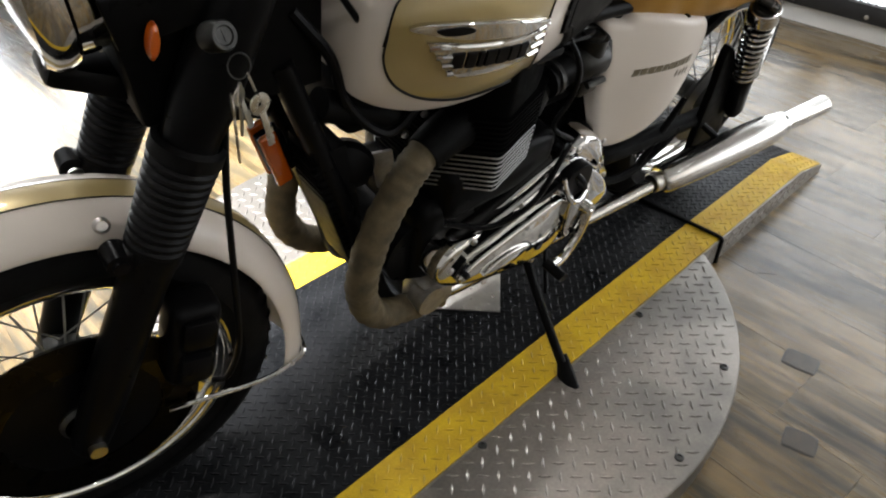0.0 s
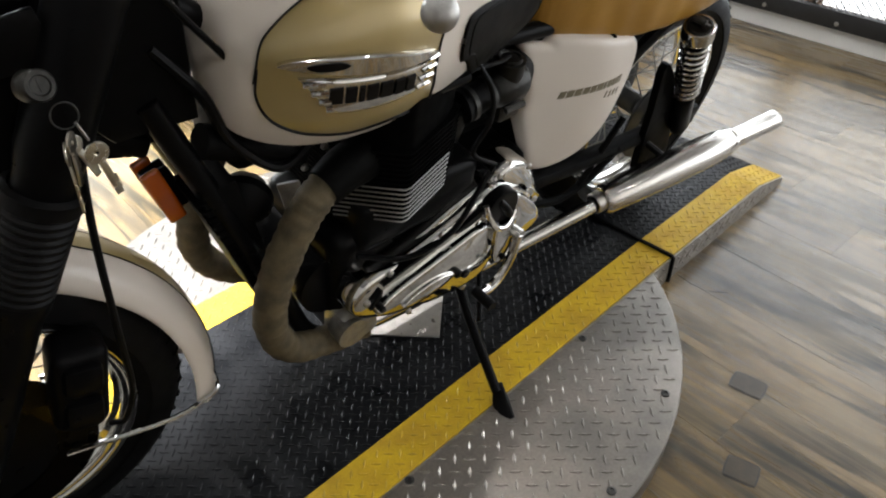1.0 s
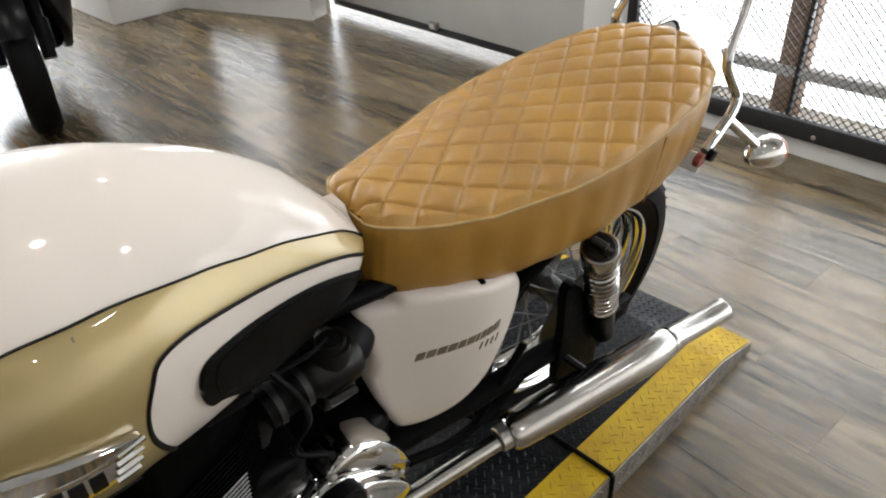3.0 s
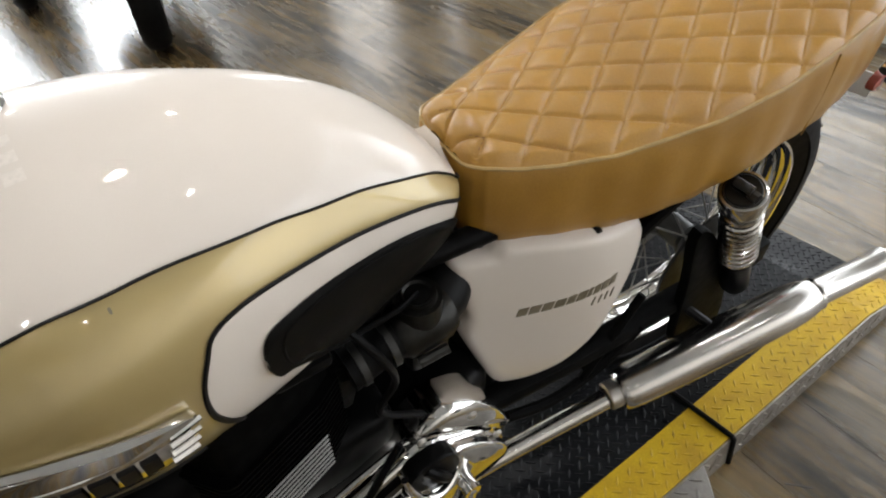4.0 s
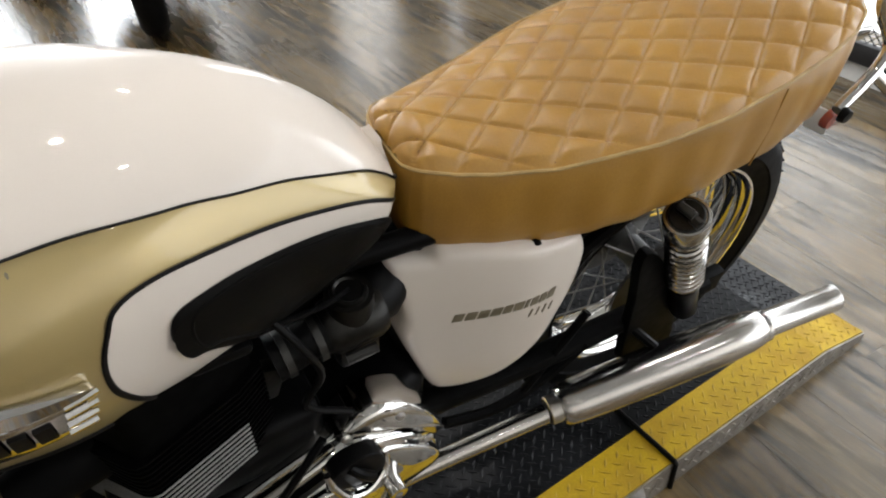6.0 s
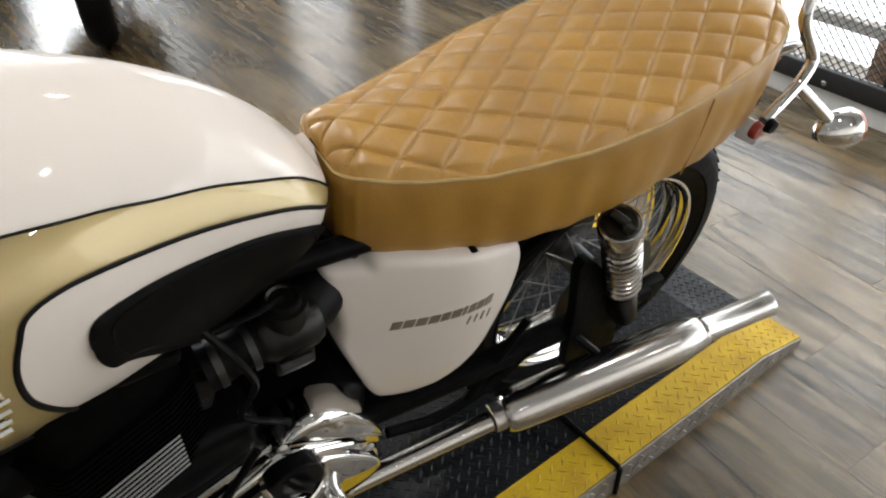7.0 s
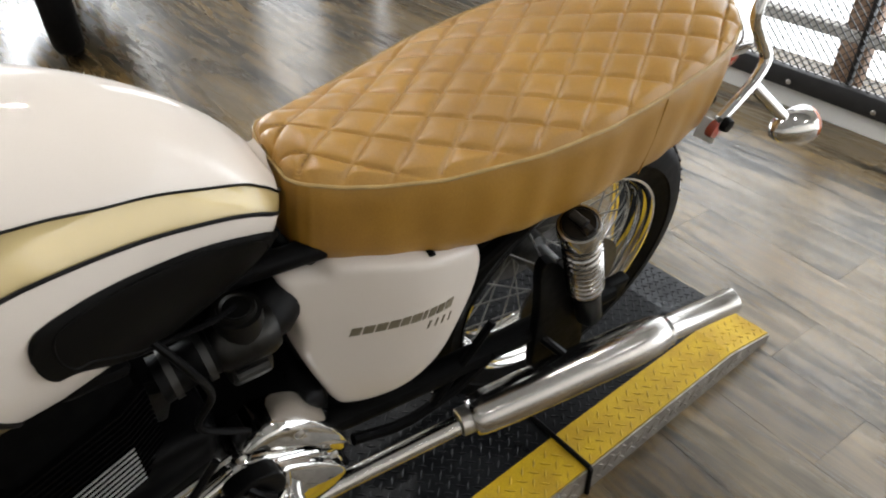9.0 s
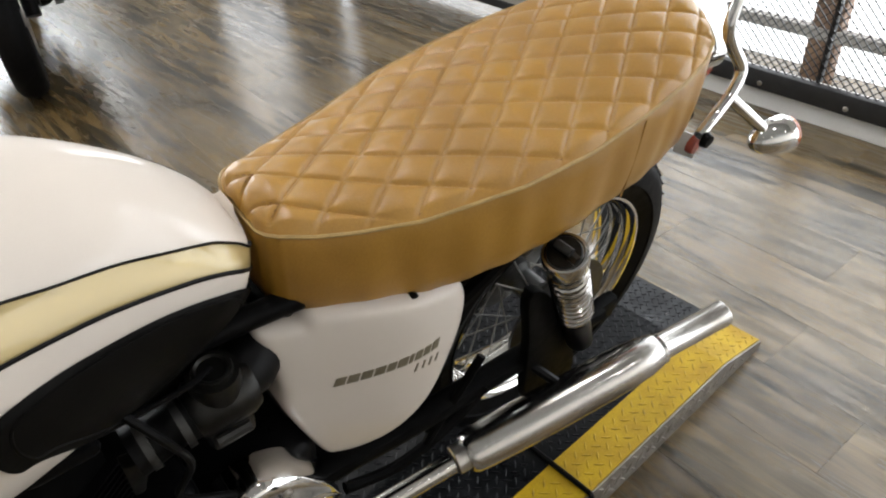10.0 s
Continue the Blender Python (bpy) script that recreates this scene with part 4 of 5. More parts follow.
part("rib", tube(spline([(.905, -.146, .447), (.94, -.150, .434), (.98, -.149, .409), (1.015, -.143, .374), (1.044, -.130, .344)]), .0042, 8), M_CHROME, prim)
FACE = [(.945, .430), (.985, .402), (1.022, .358), (1.030, .325), (.995, .302), (.958, .305), (.942, .335), (.948, .385)]
part("rear_face", slab(smooth_loop(FACE, 5), -.166, -.148, bevel=.009, bulge=.003), M_CHROME, prim, "smooth chrome face", sharp=50)
# No hole is cut: a black plate paints the opening's shade.
part("lifter_hole_shade", slab(smooth_loop([(.878, .438), (.905, .455), (.934, .448), (.946, .420), (.940, .397), (.912, .388), (.886, .402)], 5), -.1715, -.15, bevel=.003), M_BLACK, prim, "black plate standing in for the shaded clutch lifter opening")
part("lifter_arm", tube(spline([(.900, -.168, .440), (.912, -.176, .425), (.925, -.176, .405)]), .007, 10), M_BLACK, prim)
part("rim", tube(spline([(.950, -.162, .425), (.944, -.170, .396), (.918, -.180, .384), (.892, -.180, .394), (.877, -.172, .420), (.874, -.164, .440)]), .0052, 10), M_CHROME, prim, "chrome rim of the opening")
part("web", slab(smooth_loop([(.898, .386), (.922, .382), (.944, .392), (.948, .33), (.932, .284), (.908, .300)], 4), -.180, -.150, bevel=.007), M_CHROME, prim, sharp=50)
for yy, dz in ((-.128, 0.0), (-.146, -.014)):
    part("rib", tube(spline([(.70, yy, .383 + dz), (.76, yy, .396 + dz), (.828, yy, .424 + dz), (.870, yy, .438 + dz), (.902, yy, .450 + dz)]), .0048, 8), M_CHROME, prim)
# Black plates laid on the chrome stand in for dark gaps and reflections.
for outline in ([(.672, .372), (.72, .384), (.77, .394), (.80, .404), (.77, .400), (.71, .389)], [(.815, .407), (.85, .420), (.872, .428), (.870, .414), (.84, .403)], [(.648, .334), (.662, .352), (.672, .362), (.668, .348), (.655, .330)], [(.93, .262), (.955, .280), (.99, .296), (.975, .282), (.945, .264)]):
    part("gap_shade", slab(smooth_loop(outline, 4), -.1605, -.145), M_BLACK, prim, "black plate standing in for a dark gap between ribs")
# Black discs drawn for dark holes and small bolts in the panel.
for bx, bz, r in ((.847, .300, .009), (.800, .322, .005), (.655, .352, .006), (.930, .300, .006)):
    part("black_disc", moved(lathe([(0, .002), (r * .8, .002), (r, 0), (r, -.012)], 16), Matrix.Translation((bx, -.1735 if bx < .92 and bx > .7 else -.183, bz)) @ pose(0, 0, 0, 90)), M_BLACK, prim)
for bx, bz in ((.648, .340), (.69, .385), (.79, .414), (.905, .482), (.975, .47), (1.018, .375), (.99, .275), (.87, .232), (.74, .255)):
    part("cover_screw", moved(lathe([(0, .004), (.004, .004), (.006, .0025), (.0065, 0)], 12), Matrix.Translation((bx, -.153, bz)) @ pose(0, 0, 0, 90)), M_STEEL, prim)
part("gear_shaft", tube([(.955, -.15, .345), (.955, -.19, .345)], .012, 14), M_CHROME, prim)
part("gear_lever", tube(spline([(.955, -.184, .345), (.945, -.188, .30), (.925, -.19, .262), (.895, -.195, .252), (.86, -.20, .262)]), [.0085] * 25, 10), M_CHROME, label="chrome gear lever")
part("gear_pedal_rubber", tube([(.862, -.19, .262), (.862, -.235, .262)], .010, 12), M_RUBBER)
part("lower_cover", join(block(.62, .70, -.13, -.06, .205, .285, .018), tube([(.64, -.135, .25), (.64, -.10, .25)], .03, 20)), M_ALU, engine)
part("oil_pipe", tube(spline([(.65, -.12, .42), (.72, -.155, .405), (.80, -.168, .43), (.88, -.15, .50)]), .005, 8), M_BLACK, engine)

# carburettors and intakes
for side in (-1, 1):
    y = side * .086
    carb = part("carburettor", join(tube([(.915, y, .600), (.925, y, .600), (.975, y, .600), (.985, y, .600)], [.024, .031, .031, .026], 20), block(.925, .975, y - .024, y + .024, .545, .60, .008), tube([(.95, y, .60), (.95, y, .645)], .026, 20)), M_CARB, label="dull alloy carburettor")
    part("carb_cap", moved(lathe([(0, .004), (.014, .0035), (.0165, .006), (.0195, .0055), (.0205, .001), (.0205, -.006), (.0, -.006)], 28), Matrix.Translation((.95, y, .645))), M_CARB, carb, "dull cap with a bright rim")
    part("intake_boot", tube([(.858, y, .590), (.875, y, .592), (.905, y, .598), (.918, y, .600)], [.027, .025, .024, .027], 20), M_RUBBER)
    for cx_ in (.872, .908):
        part("hose_clamp", tube([(cx_ - .004, y, .5925 + (cx_ - .872) * .1), (cx_ + .004, y, .5932 + (cx_ - .872) * .1)], .0285, 24), M_HUB)
    part("airbox_boot", tube([(.972, y * .9, .600), (.985, y * .82, .598), (1.02, y * .45, .595)], [.028, .033, .036], 20), M_RUBBER)
    part("carb_spring", tube([(.93, y - side * -.03, .575), (.965, y - side * -.034, .58)], .006, 8), M_HUB)
    part("head_bracket", moved(block(-.014, .014, -.010, .010, -.026, .026, .005), Matrix.Translation((.850, side * .088, .560)) @ pose(0, 0, 0, 0, 18)), M_CARB)
# Added block that hides the bright plate seen past the carburettors.
part("gap_blocker", block(.885, 1.02, -.040, .115, .47, .69, .02, 3), M_BLACKMAT, label="black blocker added between the carburettors")
part("fuel_hose", tube(spline([(.86, -.10, .68), (.885, -.12, .63), (.90, -.115, .565), (.88, -.11, .51), (.93, -.12, .47)]), .0045, 8), M_RUBBER)
part("throttle_cable", tube(spline([(.62, -.05, .70), (.75, -.11, .69), (.90, -.10, .66), (.95, -.085, .65)]), .0035, 8), M_BLACK)

# exhaust
for side in (-1, 1):
    run = spline([(.650, side * .088, .572), (.620, side * .093, .566), (.590, side * .098, .550), (.560, side * .102, .516), (.530, side * .104, .462), (.511, side * .104, .398), (.508, side * .104, .330), (.536, side * .105, .265), (.600, side * .102, .226), (.68, side * .105, .214)], 10)
    if side > 0:      # the far header stands a little further forward
        run = [(p[0] - .012 * max(0.0, min(1.0, (p[2] - .22) / .12)) * max(0.0, min(1.0, (.62 - p[0]) / .05)), p[1], p[2]) for p in run]
    rad = [.0248 + .0011 * math.sin(i * 1.9) + .0006 * math.sin(i * .7) for i in range(len(run))]
    header = part("header_pipe", tube(run, rad, 20), M_WRAP, label="exhaust header in brown heat wrap")
    part("header_flange", tube([(.606, side * .0955, .560), (.640, side * .090, .571), (.680, side * .082, .572)], [.0285, .032, .034], 18), M_BLACKMAT, header)
    part("exhaust_pipe", tube(spline([(.66, side * .104, .216), (.85, side * .112, .207), (1.05, side * .126, .212), (1.265, side * .160, .250)]), .0155, 16), M_MUFFLER, label="chrome exhaust pipe")
    p0, p1 = Vector((1.252, side * .158, .252)), Vector((1.745, side * .250, .325))
    L = (p1 - p0).length
    prof = [(.0, .0), (.019, .0), (.0275, .002), (.0310, .006), (.0330, .013), (.0345, .030), (.0362, .08), (.0370, .15), (.0368, .26), (.0358, .305), (.0335, .335), (.0295, .356), (.0262, .366), (.0225, .375), (.0225, L - .03), (.0232, L - .004), (.0228, L), (.0205, L), (.0205, L - .12), (.0, L - .12)]
    muf = part("muffler", moved(lathe(prof, 40), aim(p0, p1)), M_MUFFLER, label="slim polished peashooter muffler")
    part("muffler_clamp", moved(lathe([(.0262, -.004), (.0275, -.003), (.0275, .003), (.0262, .004)], 32), aim(p0.lerp(p1, .367 / L), p1)), M_CHROME, muf)
    part("pipe_clamp", moved(lathe([(.0195, -.012), (.0225, -.010), (.0225, .010), (.0195, .012)], 28), aim(p0.lerp(p1, -.006 / L), p1)), M_STEEL, muf)
    part("muffler_hanger", tube([(1.40, side * .125, .33), (1.43, side * .17, .30)], .008, 8), M_BLACK, muf)


# wheels
def wheel(c, outer, rim, width, name, turned=Matrix.Identity(4)):
    base = Matrix.Translation(c) @ turned @ pose(0, 0, 0, 90)
    ob = part(name, moved(lathe([(.028, -.075), (.034, -.07), (.034, -.03), (.026, -.02), (.026, .02), (.034, .03), (.034, .07), (.028, .075)], 32), base), M_HUB, label="wire-spoked wheel with chrome rim")
    w = width / 2
    prof = [(rim - .006, -w * .60), (rim + .006, -w * .74), (rim + .012, -w * .82), (rim + .035, -w * .95), (outer - .055, -w), (outer - .03, -w * .94), (outer - .013, -w * .72), (outer - .003, -w * .35), (outer, 0), (outer - .003, w * .35), (outer - .013, w * .72), (outer - .03, w * .94), (outer - .055, w), (rim + .035, w * .95), (rim + .012, w * .82), (rim + .006, w * .74), (rim - .006, w * .60)]
    tyre = part("tyre", moved(lathe(prof, 96), base), M_TYRE, ob, "black road tyre")
    cut, fc = [], []
    for k in range(54):
        a = 2 * math.pi * k / 54
        for s in (-1, 1):
            pa = [(outer - .0005 - .012 * t * t, s * w * (.12 + .62 * t), a + .055 * t) for t in (0, .33, .66, 1)]
            cut_v, cut_f = tube([(r * math.cos(b), r * math.sin(b), h) for r, h, b in pa], .0022, 4)
            n = len(cut)
            cut += cut_v
            fc += [tuple(i + n for i in q) for q in cut_f]
    tagged(part("tread_grooves", moved((cut, fc), base), M_BLACKMAT, tyre), kind="stuff")
    half = [(rim + .006, .76), (rim + .0085, .80), (rim + .0075, .845), (rim + .003, .84), (rim - .001, .78), (rim - .003, .70), (rim - .009, .64), (rim - .0115, .56), (rim - .012, .40), (rim - .019, .27), (rim - .0205, .12)]
    rp = [(r, -w * h) for r, h in half] + [(r, w * h) for r, h in half[::-1]]
    part("rim", moved(lathe(rp, 96), base), M_CHROME, ob, "chrome rim")
    for k in range(36):
        a = 2 * math.pi * k / 36
        s = -1 if k % 2 else 1
        lean_ = (.55 if k % 4 < 2 else -.55)
        p = (.033 * math.cos(a + lean_), .033 * math.sin(a + lean_), s * .058)
        q = ((rim - .017) * math.cos(a), (rim - .017) * math.sin(a), s * .008)
        part("spoke", moved(tube([p, q], .0015, 6), base), M_MACHINED, ob)
    return ob, base


rear, rbase = wheel((1.532, 0, .304), .304, .212, .120, "rear_wheel")
part("sprocket", moved(lathe([(.035, .055), (.085, .055), (.092, .057), (.092, .063), (.085, .065), (.035, .065)], 48), rbase @ Matrix.Translation((0, 0, -.12))), M_HUB, rear)
part("brake_disc", moved(lathe([(.06, -.071), (.11, -.071), (.11, -.066), (.06, -.066), (.06, -.071)], 48), rbase @ Matrix.Translation((0, 0, .136))), M_HUB, rear)
part("rear_axle", tube([(1.532, -.13, .304), (1.532, .13, .304)], .010, 14), M_STEEL)

# rear shocks
for side in (-1, 1):
    top, low = Vector((1.365, side * .162, .627)), Vector((1.492, side * .150, .335))
    d = (low - top).normalized()
    L = (low - top).length
    m = aim(top, low)
    shock = part("shock_absorber", moved(join(lathe([(.0, .004), (.012, .004), (.014, .02), (.014, .19), (.0205, .20), (.0215, .21), (.0215, L - .02), (.015, L), (0, L)], 28), tube([(-.014, 0, .0), (.014, 0, .0)], .006, 12)), m), M_BLACK, label="rear shock with chrome cap and spring")
    part("shock_cap", moved(lathe([(.008, .006), (.0235, .0055), (.025, .0035), (.0280, .004), (.0298, .008), (.030, .014), (.030, .028), (.0288, .034), (.027, .036), (.0, .036)], 36), m), M_COIL, shock, "satin metal top shroud")
    coil = [(.0238 * math.cos(a), .0238 * math.sin(a), .040 + .150 * a / (2 * math.pi * 10)) for a in [2 * math.pi * k / 16 for k in range(16 * 10 + 1)]]
    part("spring", moved(tube(coil, .0042, 8), m), M_COIL, shock, "satin coil spring")
    part("top_disc", moved(lathe([(0, .0010), (.021, .0010), (.0225, .0025), (.0225, .006), (0, .006)], 30), m), M_CARB, shock, "dark top disc")
    part("clevis", moved(join(block(-.010, .010, -.004, .004, -.014, .003, .002), tube([(-.012, 0, -.008), (.012, 0, -.008)], .006, 12)), m), M_HUB, shock, "dark steel top mount")
    part("top_nut", moved(lathe([(0, -.010), (.006, -.010), (.0075, -.007), (.0075, .004)], 6), Matrix.Translation(top) @ pose(0, 0, 0, 90 * -side) @ Matrix.Translation((0, 0, .018))), M_HUB, shock)

# sissy bar, tail light and indicators
for side in (-1, 1):
    bar = spline([(1.621, side * .150, .684), (1.652, side * .146, .701), (1.692, side * .138, .718), (1.715, side * .128, .741), (1.693, side * .115, .777), (1.679, side * .108, .802), (1.688, side * .101, .838), (1.700, side * .095, .880), (1.715, side * .085, .955), (1.722, side * .06, 1.0), (1.725, side * .0, 1.01)], 8)
    part("sissy_bar", tube(bar, .0085, 12), M_CHROME, label="bent chrome sissy bar")
    part("bar_bolt", moved(lathe([(0, .010), (.009, .009), (.011, .002), (.011, 0)], 12), Matrix.Translation((1.621, side * .158, .684)) @ pose(0, 0, 0, 90 * -side)), M_BLACK)
    stem = tube([(1.690, side * .140, .712), (1.708, side * .160, .694), (1.730, side * .182, .672)], .0085, 12)
    ind = part("indicator", stem, M_CHROME, label="chrome bullet indicator")
    body = moved(lathe([(.0, -.052), (.008, -.050), (.017, -.040), (.024, -.022), (.0275, -.002), (.0275, .008)], 32), aim((1.762, side * .196, .656), (1.862, side * .224, .662)))
    part("indicator_body", body, M_CHROME, ind)
    part("lens", moved(lathe([(.0265, .008), (.025, .016), (.017, .023), (0, .027)], 32), aim((1.762, side * .196, .656), (1.862, side * .224, .662))), M_AMBER, ind, "amber indicator lens")
part("backrest_pad", moved(block(-.02, .02, -.085, .085, -.075, .075, .018, 3), Matrix.Translation((1.70, 0, .975)) @ pose(0, 0, 0, 0, 12)), M_BLACK)
tail = part("tail_fender", tube(spline([(1.60, 0, .705), (1.70, 0, .732), (1.78, 0, .742), (1.830, 0, .730), (1.855, 0, .690)]), [.055] * 8 + [.078] * 9 + [.074, .068, .06, .054, .048, .042, .034, .02], 24, flat=.38), M_CHROME, label="short chrome tail fender")
part("tail_light", moved(lathe([(.0, .036), (.025, .033), (.037, .022), (.041, 0), (.041, -.03), (0, -.03)], 32), aim((1.80, 0, .665), (1.90, 0, .655))), M_RED, tail, "red tail light")
part("plate_tab", moved(block(-.002, .002, -.016, .016, -.018, .018, .0015), Matrix.Translation((1.700, -.100, .606)) @ pose(0, 0, 0, 0, 12, 18)), M_CLEAR, tail, "pale plate bracket")
part("side_reflector", moved(lathe([(0, .006), (.012, .005), (.014, 0), (.014, -.006)], 20), Matrix.Translation((1.640, -.140, .655)) @ pose(0, 0, 0, 90)), M_RED, tail, "red reflector")

# side stand
part("side_stand", join(tube(spline([(.885, -.11, .235), (.868, -.20, .16), (.852, -.300, .083)]), .0095, 12), tube([(.862, -.29, .090), (.850, -.318, .068), (.842, -.350, .056)], [.010, .018, .014], 12, flat=.5)), M_BLACK, label="black side stand, folded out")
part("stand_spring", tube([(.95, -.115, .23), (.885, -.20, .165)], .005, 8), M_BLACK)

# front end
AX = Vector((.110, 0, .280))
TOP = Vector((.385, 0, .86))
FRONT_Y = .0257      # the steered wheel stands off the centre line
UPF = (TOP - AX).normalized()
STEER = Matrix.Translation((0, FRONT_Y, 0)) @ Matrix.Translation(TOP) @ Matrix.Rotation(radians(-7.1), 4, UPF) @ Matrix.Translation(-TOP)


def front(name, piece, material, parent=bike, label="", **k):
    return part(name, moved(piece, STEER), material, parent, label, **k)


fw, fbase = wheel(AX + Vector((0, FRONT_Y, 0)), .288, .2066, .092, "front_wheel", STEER.to_3x3().to_4x4())
part("brake_disc", moved(lathe([(.10, -.066), (.152, -.066), (.152, -.061), (.10, -.061), (.10, -.066)], 64), fbase @ Matrix.Translation((0, 0, .128))), M_DISC, fw, "drilled steel brake disc")
part("disc_carrier", moved(lathe([(.03, .066), (.105, .0645), (.105, .0605), (.03, .06)], 48), fbase), M_BLACK, fw)
front("front_axle", tube([AX + Vector((0, -.125, 0)), AX + Vector((0, .125, 0))], .011, 14), M_STEEL)
perp = Vector((UPF.z, 0, -UPF.x))
for side in (-1, 1):
    y = Vector((0, side * .092, 0))
    a = AX + y - perp * .0
    L = (TOP - AX).length
    m = aim(a, a + UPF)
    leg = front("fork_leg", moved(lathe([(0, -.028), (.018, -.027), (.024, -.01), (.026, .03), (.0285, .09), (.0285, .27), (.0300, .29), (.0335, .305), (.0335, .32), (.0305, .33), (.0305, .47), (.032, .48), (.034, .50), (.034, L + .03), (.030, L + .045), (0, L + .045)], 32), m), M_BLACK, label="black fork leg with rubber gaiter")
    bell = []
    s0, s1, n = .315, .432, 11
    bell.append((.0305, s0 - .006))
    for k in range(n):
        h = s0 + (s1 - s0) * k / n
        r = .0345 + .0045 * k / n
        bell += [(r - .0028, h), (r, h + .3 * (s1 - s0) / n), (r, h + .65 * (s1 - s0) / n), (r - .0028, h + .98 * (s1 - s0) / n)]
    bell += [(.040, s1 + .004), (.040, s1 + .02), (.033, s1 + .024)]
    front("gaiter", moved(lathe(bell, 36), m), M_RUBBER, leg, "ribbed black rubber gaiter")
    front("top_nut", moved(lathe([(0, L + .062), (.014, L + .060), (.019, L + .052), (.019, L + .04)], 24), m), M_CHROME, leg)
    refl = front("fork_reflector", moved(lathe([(0, .007), (.012, .0065), (.0165, .003), (.0175, -.004), (0, -.004)], 24), Matrix.Translation((.284, side * .108, .815)) @ pose(0, 0, 0, 90 * -side) @ pose(0, 0, 0, 0, 0, 12 * side) @ Matrix.Diagonal((.36, 1.05, 1.0, 1.0))), M_AMBER, leg, "amber oval reflector")
for h in (.47, .60):
    c = AX + UPF * h
    front("fork_yoke", moved(block(-.03, .03, -.125, .125, -.014, .014, .008), aim(c, c + UPF)), M_BLACK, label="black fork yoke")
front("steering_head", moved(lathe([(0, .46), (.028, .46), (.028, .66), (0, .66)], 24), aim(AX + perp * .045, AX + perp * .045 + UPF)), M_BLACK)
# cowl between the fork legs
front("fork_cowl", slab([(.258, .800), (.268, .700), (.296, .684), (.335, .750), (.345, .815)], -.066, .066, bevel=.008), M_BLACKMAT, label="black cowl between the fork legs")
for side in (-1, 1):
    c = AX + UPF * .300 - perp * .040 + Vector((0, side * .098, 0))
    front("guard_boss", moved(join(lathe([(0, .018), (.008, .018), (.009, .014), (.014, .013), (.015, -.018), (0, -.018)], 18), block(-.006, .040, -.010, .010, -.012, .012, .004)), Matrix.Translation(c) @ pose(0, 0, 0, 90 * -side)), M_BLACK, label="black mudguard mount")
# front mudguard
GUARD_R = .310


def guard(r, w, a0, a1, lip=0.0):
    prof = [(-w, -.0207), (-w * .985, -.014), (-w * .95, -.003), (-w * .80, .0085), (-w * .45, .0175), (-w * .29, .0202), (0, .022), (w * .29, .0202), (w * .45, .0175), (w * .80, .0085), (w * .95, -.003), (w * .985, -.014), (w, -.0207)]
    verts, faces, n = [], [], 56
    for i in range(n + 1):
        t = radians(a0 + (a1 - a0) * i / n)
        flare = 0.012 * max(0, (i / n - .8) / .2) ** 2
        for y, h in prof:
            rr = r + h + flare
            verts.append((AX.x + rr * math.cos(t), y, AX.z + rr * math.sin(t)))
        for y, h in prof[::-1]:
            rr = r + h + flare - .0025
            verts.append((AX.x + rr * math.cos(t), y * .97, AX.z + rr * math.sin(t)))
    m = len(prof) * 2
    for i in range(n):
        for k in range(m):
            a, b = i * m + k, i * m + (k + 1) % m
            faces.append((a, b, b + m, a + m))
    faces += [tuple(range(m)), tuple(range(n * m, n * m + m))[::-1]]
    return verts, faces


mud = front("front_mudguard", guard(GUARD_R, .0595, 178, -18), M_WHITE, label="cream front mudguard with gold centre band", sharp=60)
GB = [(-.0175, .0206), (-.010, .0216), (0, .0224), (.010, .0216), (.0175, .0206)]
verts, faces, n = [], [], 56
for i in range(n + 1):
    t = radians(178 - 196 * i / n)
    flare = 0.012 * max(0, (i / n - .8) / .2) ** 2
    for y, h in GB:
        rr = GUARD_R + h + flare + .0004
        verts.append((AX.x + rr * math.cos(t), y, AX.z + rr * math.sin(t)))
for i in range(n):
    for k in range(4):
        a = i * 5 + k
        faces.append((a, a + 1, a + 6, a + 5))
front("gold_band", (verts, faces), M_GOLD, mud, "gold painted centre band")
for y in (-.018, .018):
    path = []
    for i in range(n + 1):
        t = radians(178 - 196 * i / n)
        rr = GUARD_R + .0202 + 0.012 * max(0, (i / n - .8) / .2) ** 2
        path.append((AX.x + rr * math.cos(t), y, AX.z + rr * math.sin(t)))
    front("pinstripe", tube(path, .0017, 6, flat=.6), M_PIN, mud, "black pinstripe")
for side in (-1, 1):
    t = radians(-14)
    tip = Vector((AX.x + .318 * math.cos(t), side * .0585, AX.z + .318 * math.sin(t)))
    front("mudguard_stay", tube(spline([AX + Vector((.10, side * .075, -.045)), AX + Vector((.24, side * .074, -.075)), tip + Vector((-.01, side * .006, 0)), tip + Vector((.012, 0, .01)), tip + Vector((.016, -side * .03, .02)), tip + Vector((.018, -side * .062, .022))]), .0042, 8), M_CHROME, mud, "bent chrome stay")
    front("guard_bolt", moved(lathe([(0, .006), (.006, .0055), (.009, .002), (.010, 0)], 18), Matrix.Translation((AX.x + .092, side * .0520, AX.z + .301)) @ pose(0, 0, 0, 62 * -side)), M_STEEL, mud)
front("brake_caliper", moved(join(block(-.034, .034, -.030, .030, -.072, .072, .016, 3), block(-.024, .024, -.042, -.02, -.058, -.006, .011), block(-.024, .024, -.042, -.02, .006, .058, .011)), Matrix.Translation(AX + Vector((.150, -.078, .100))) @ pose(0, 0, 0, 0, 12)), M_BLACK, label="black front brake caliper")
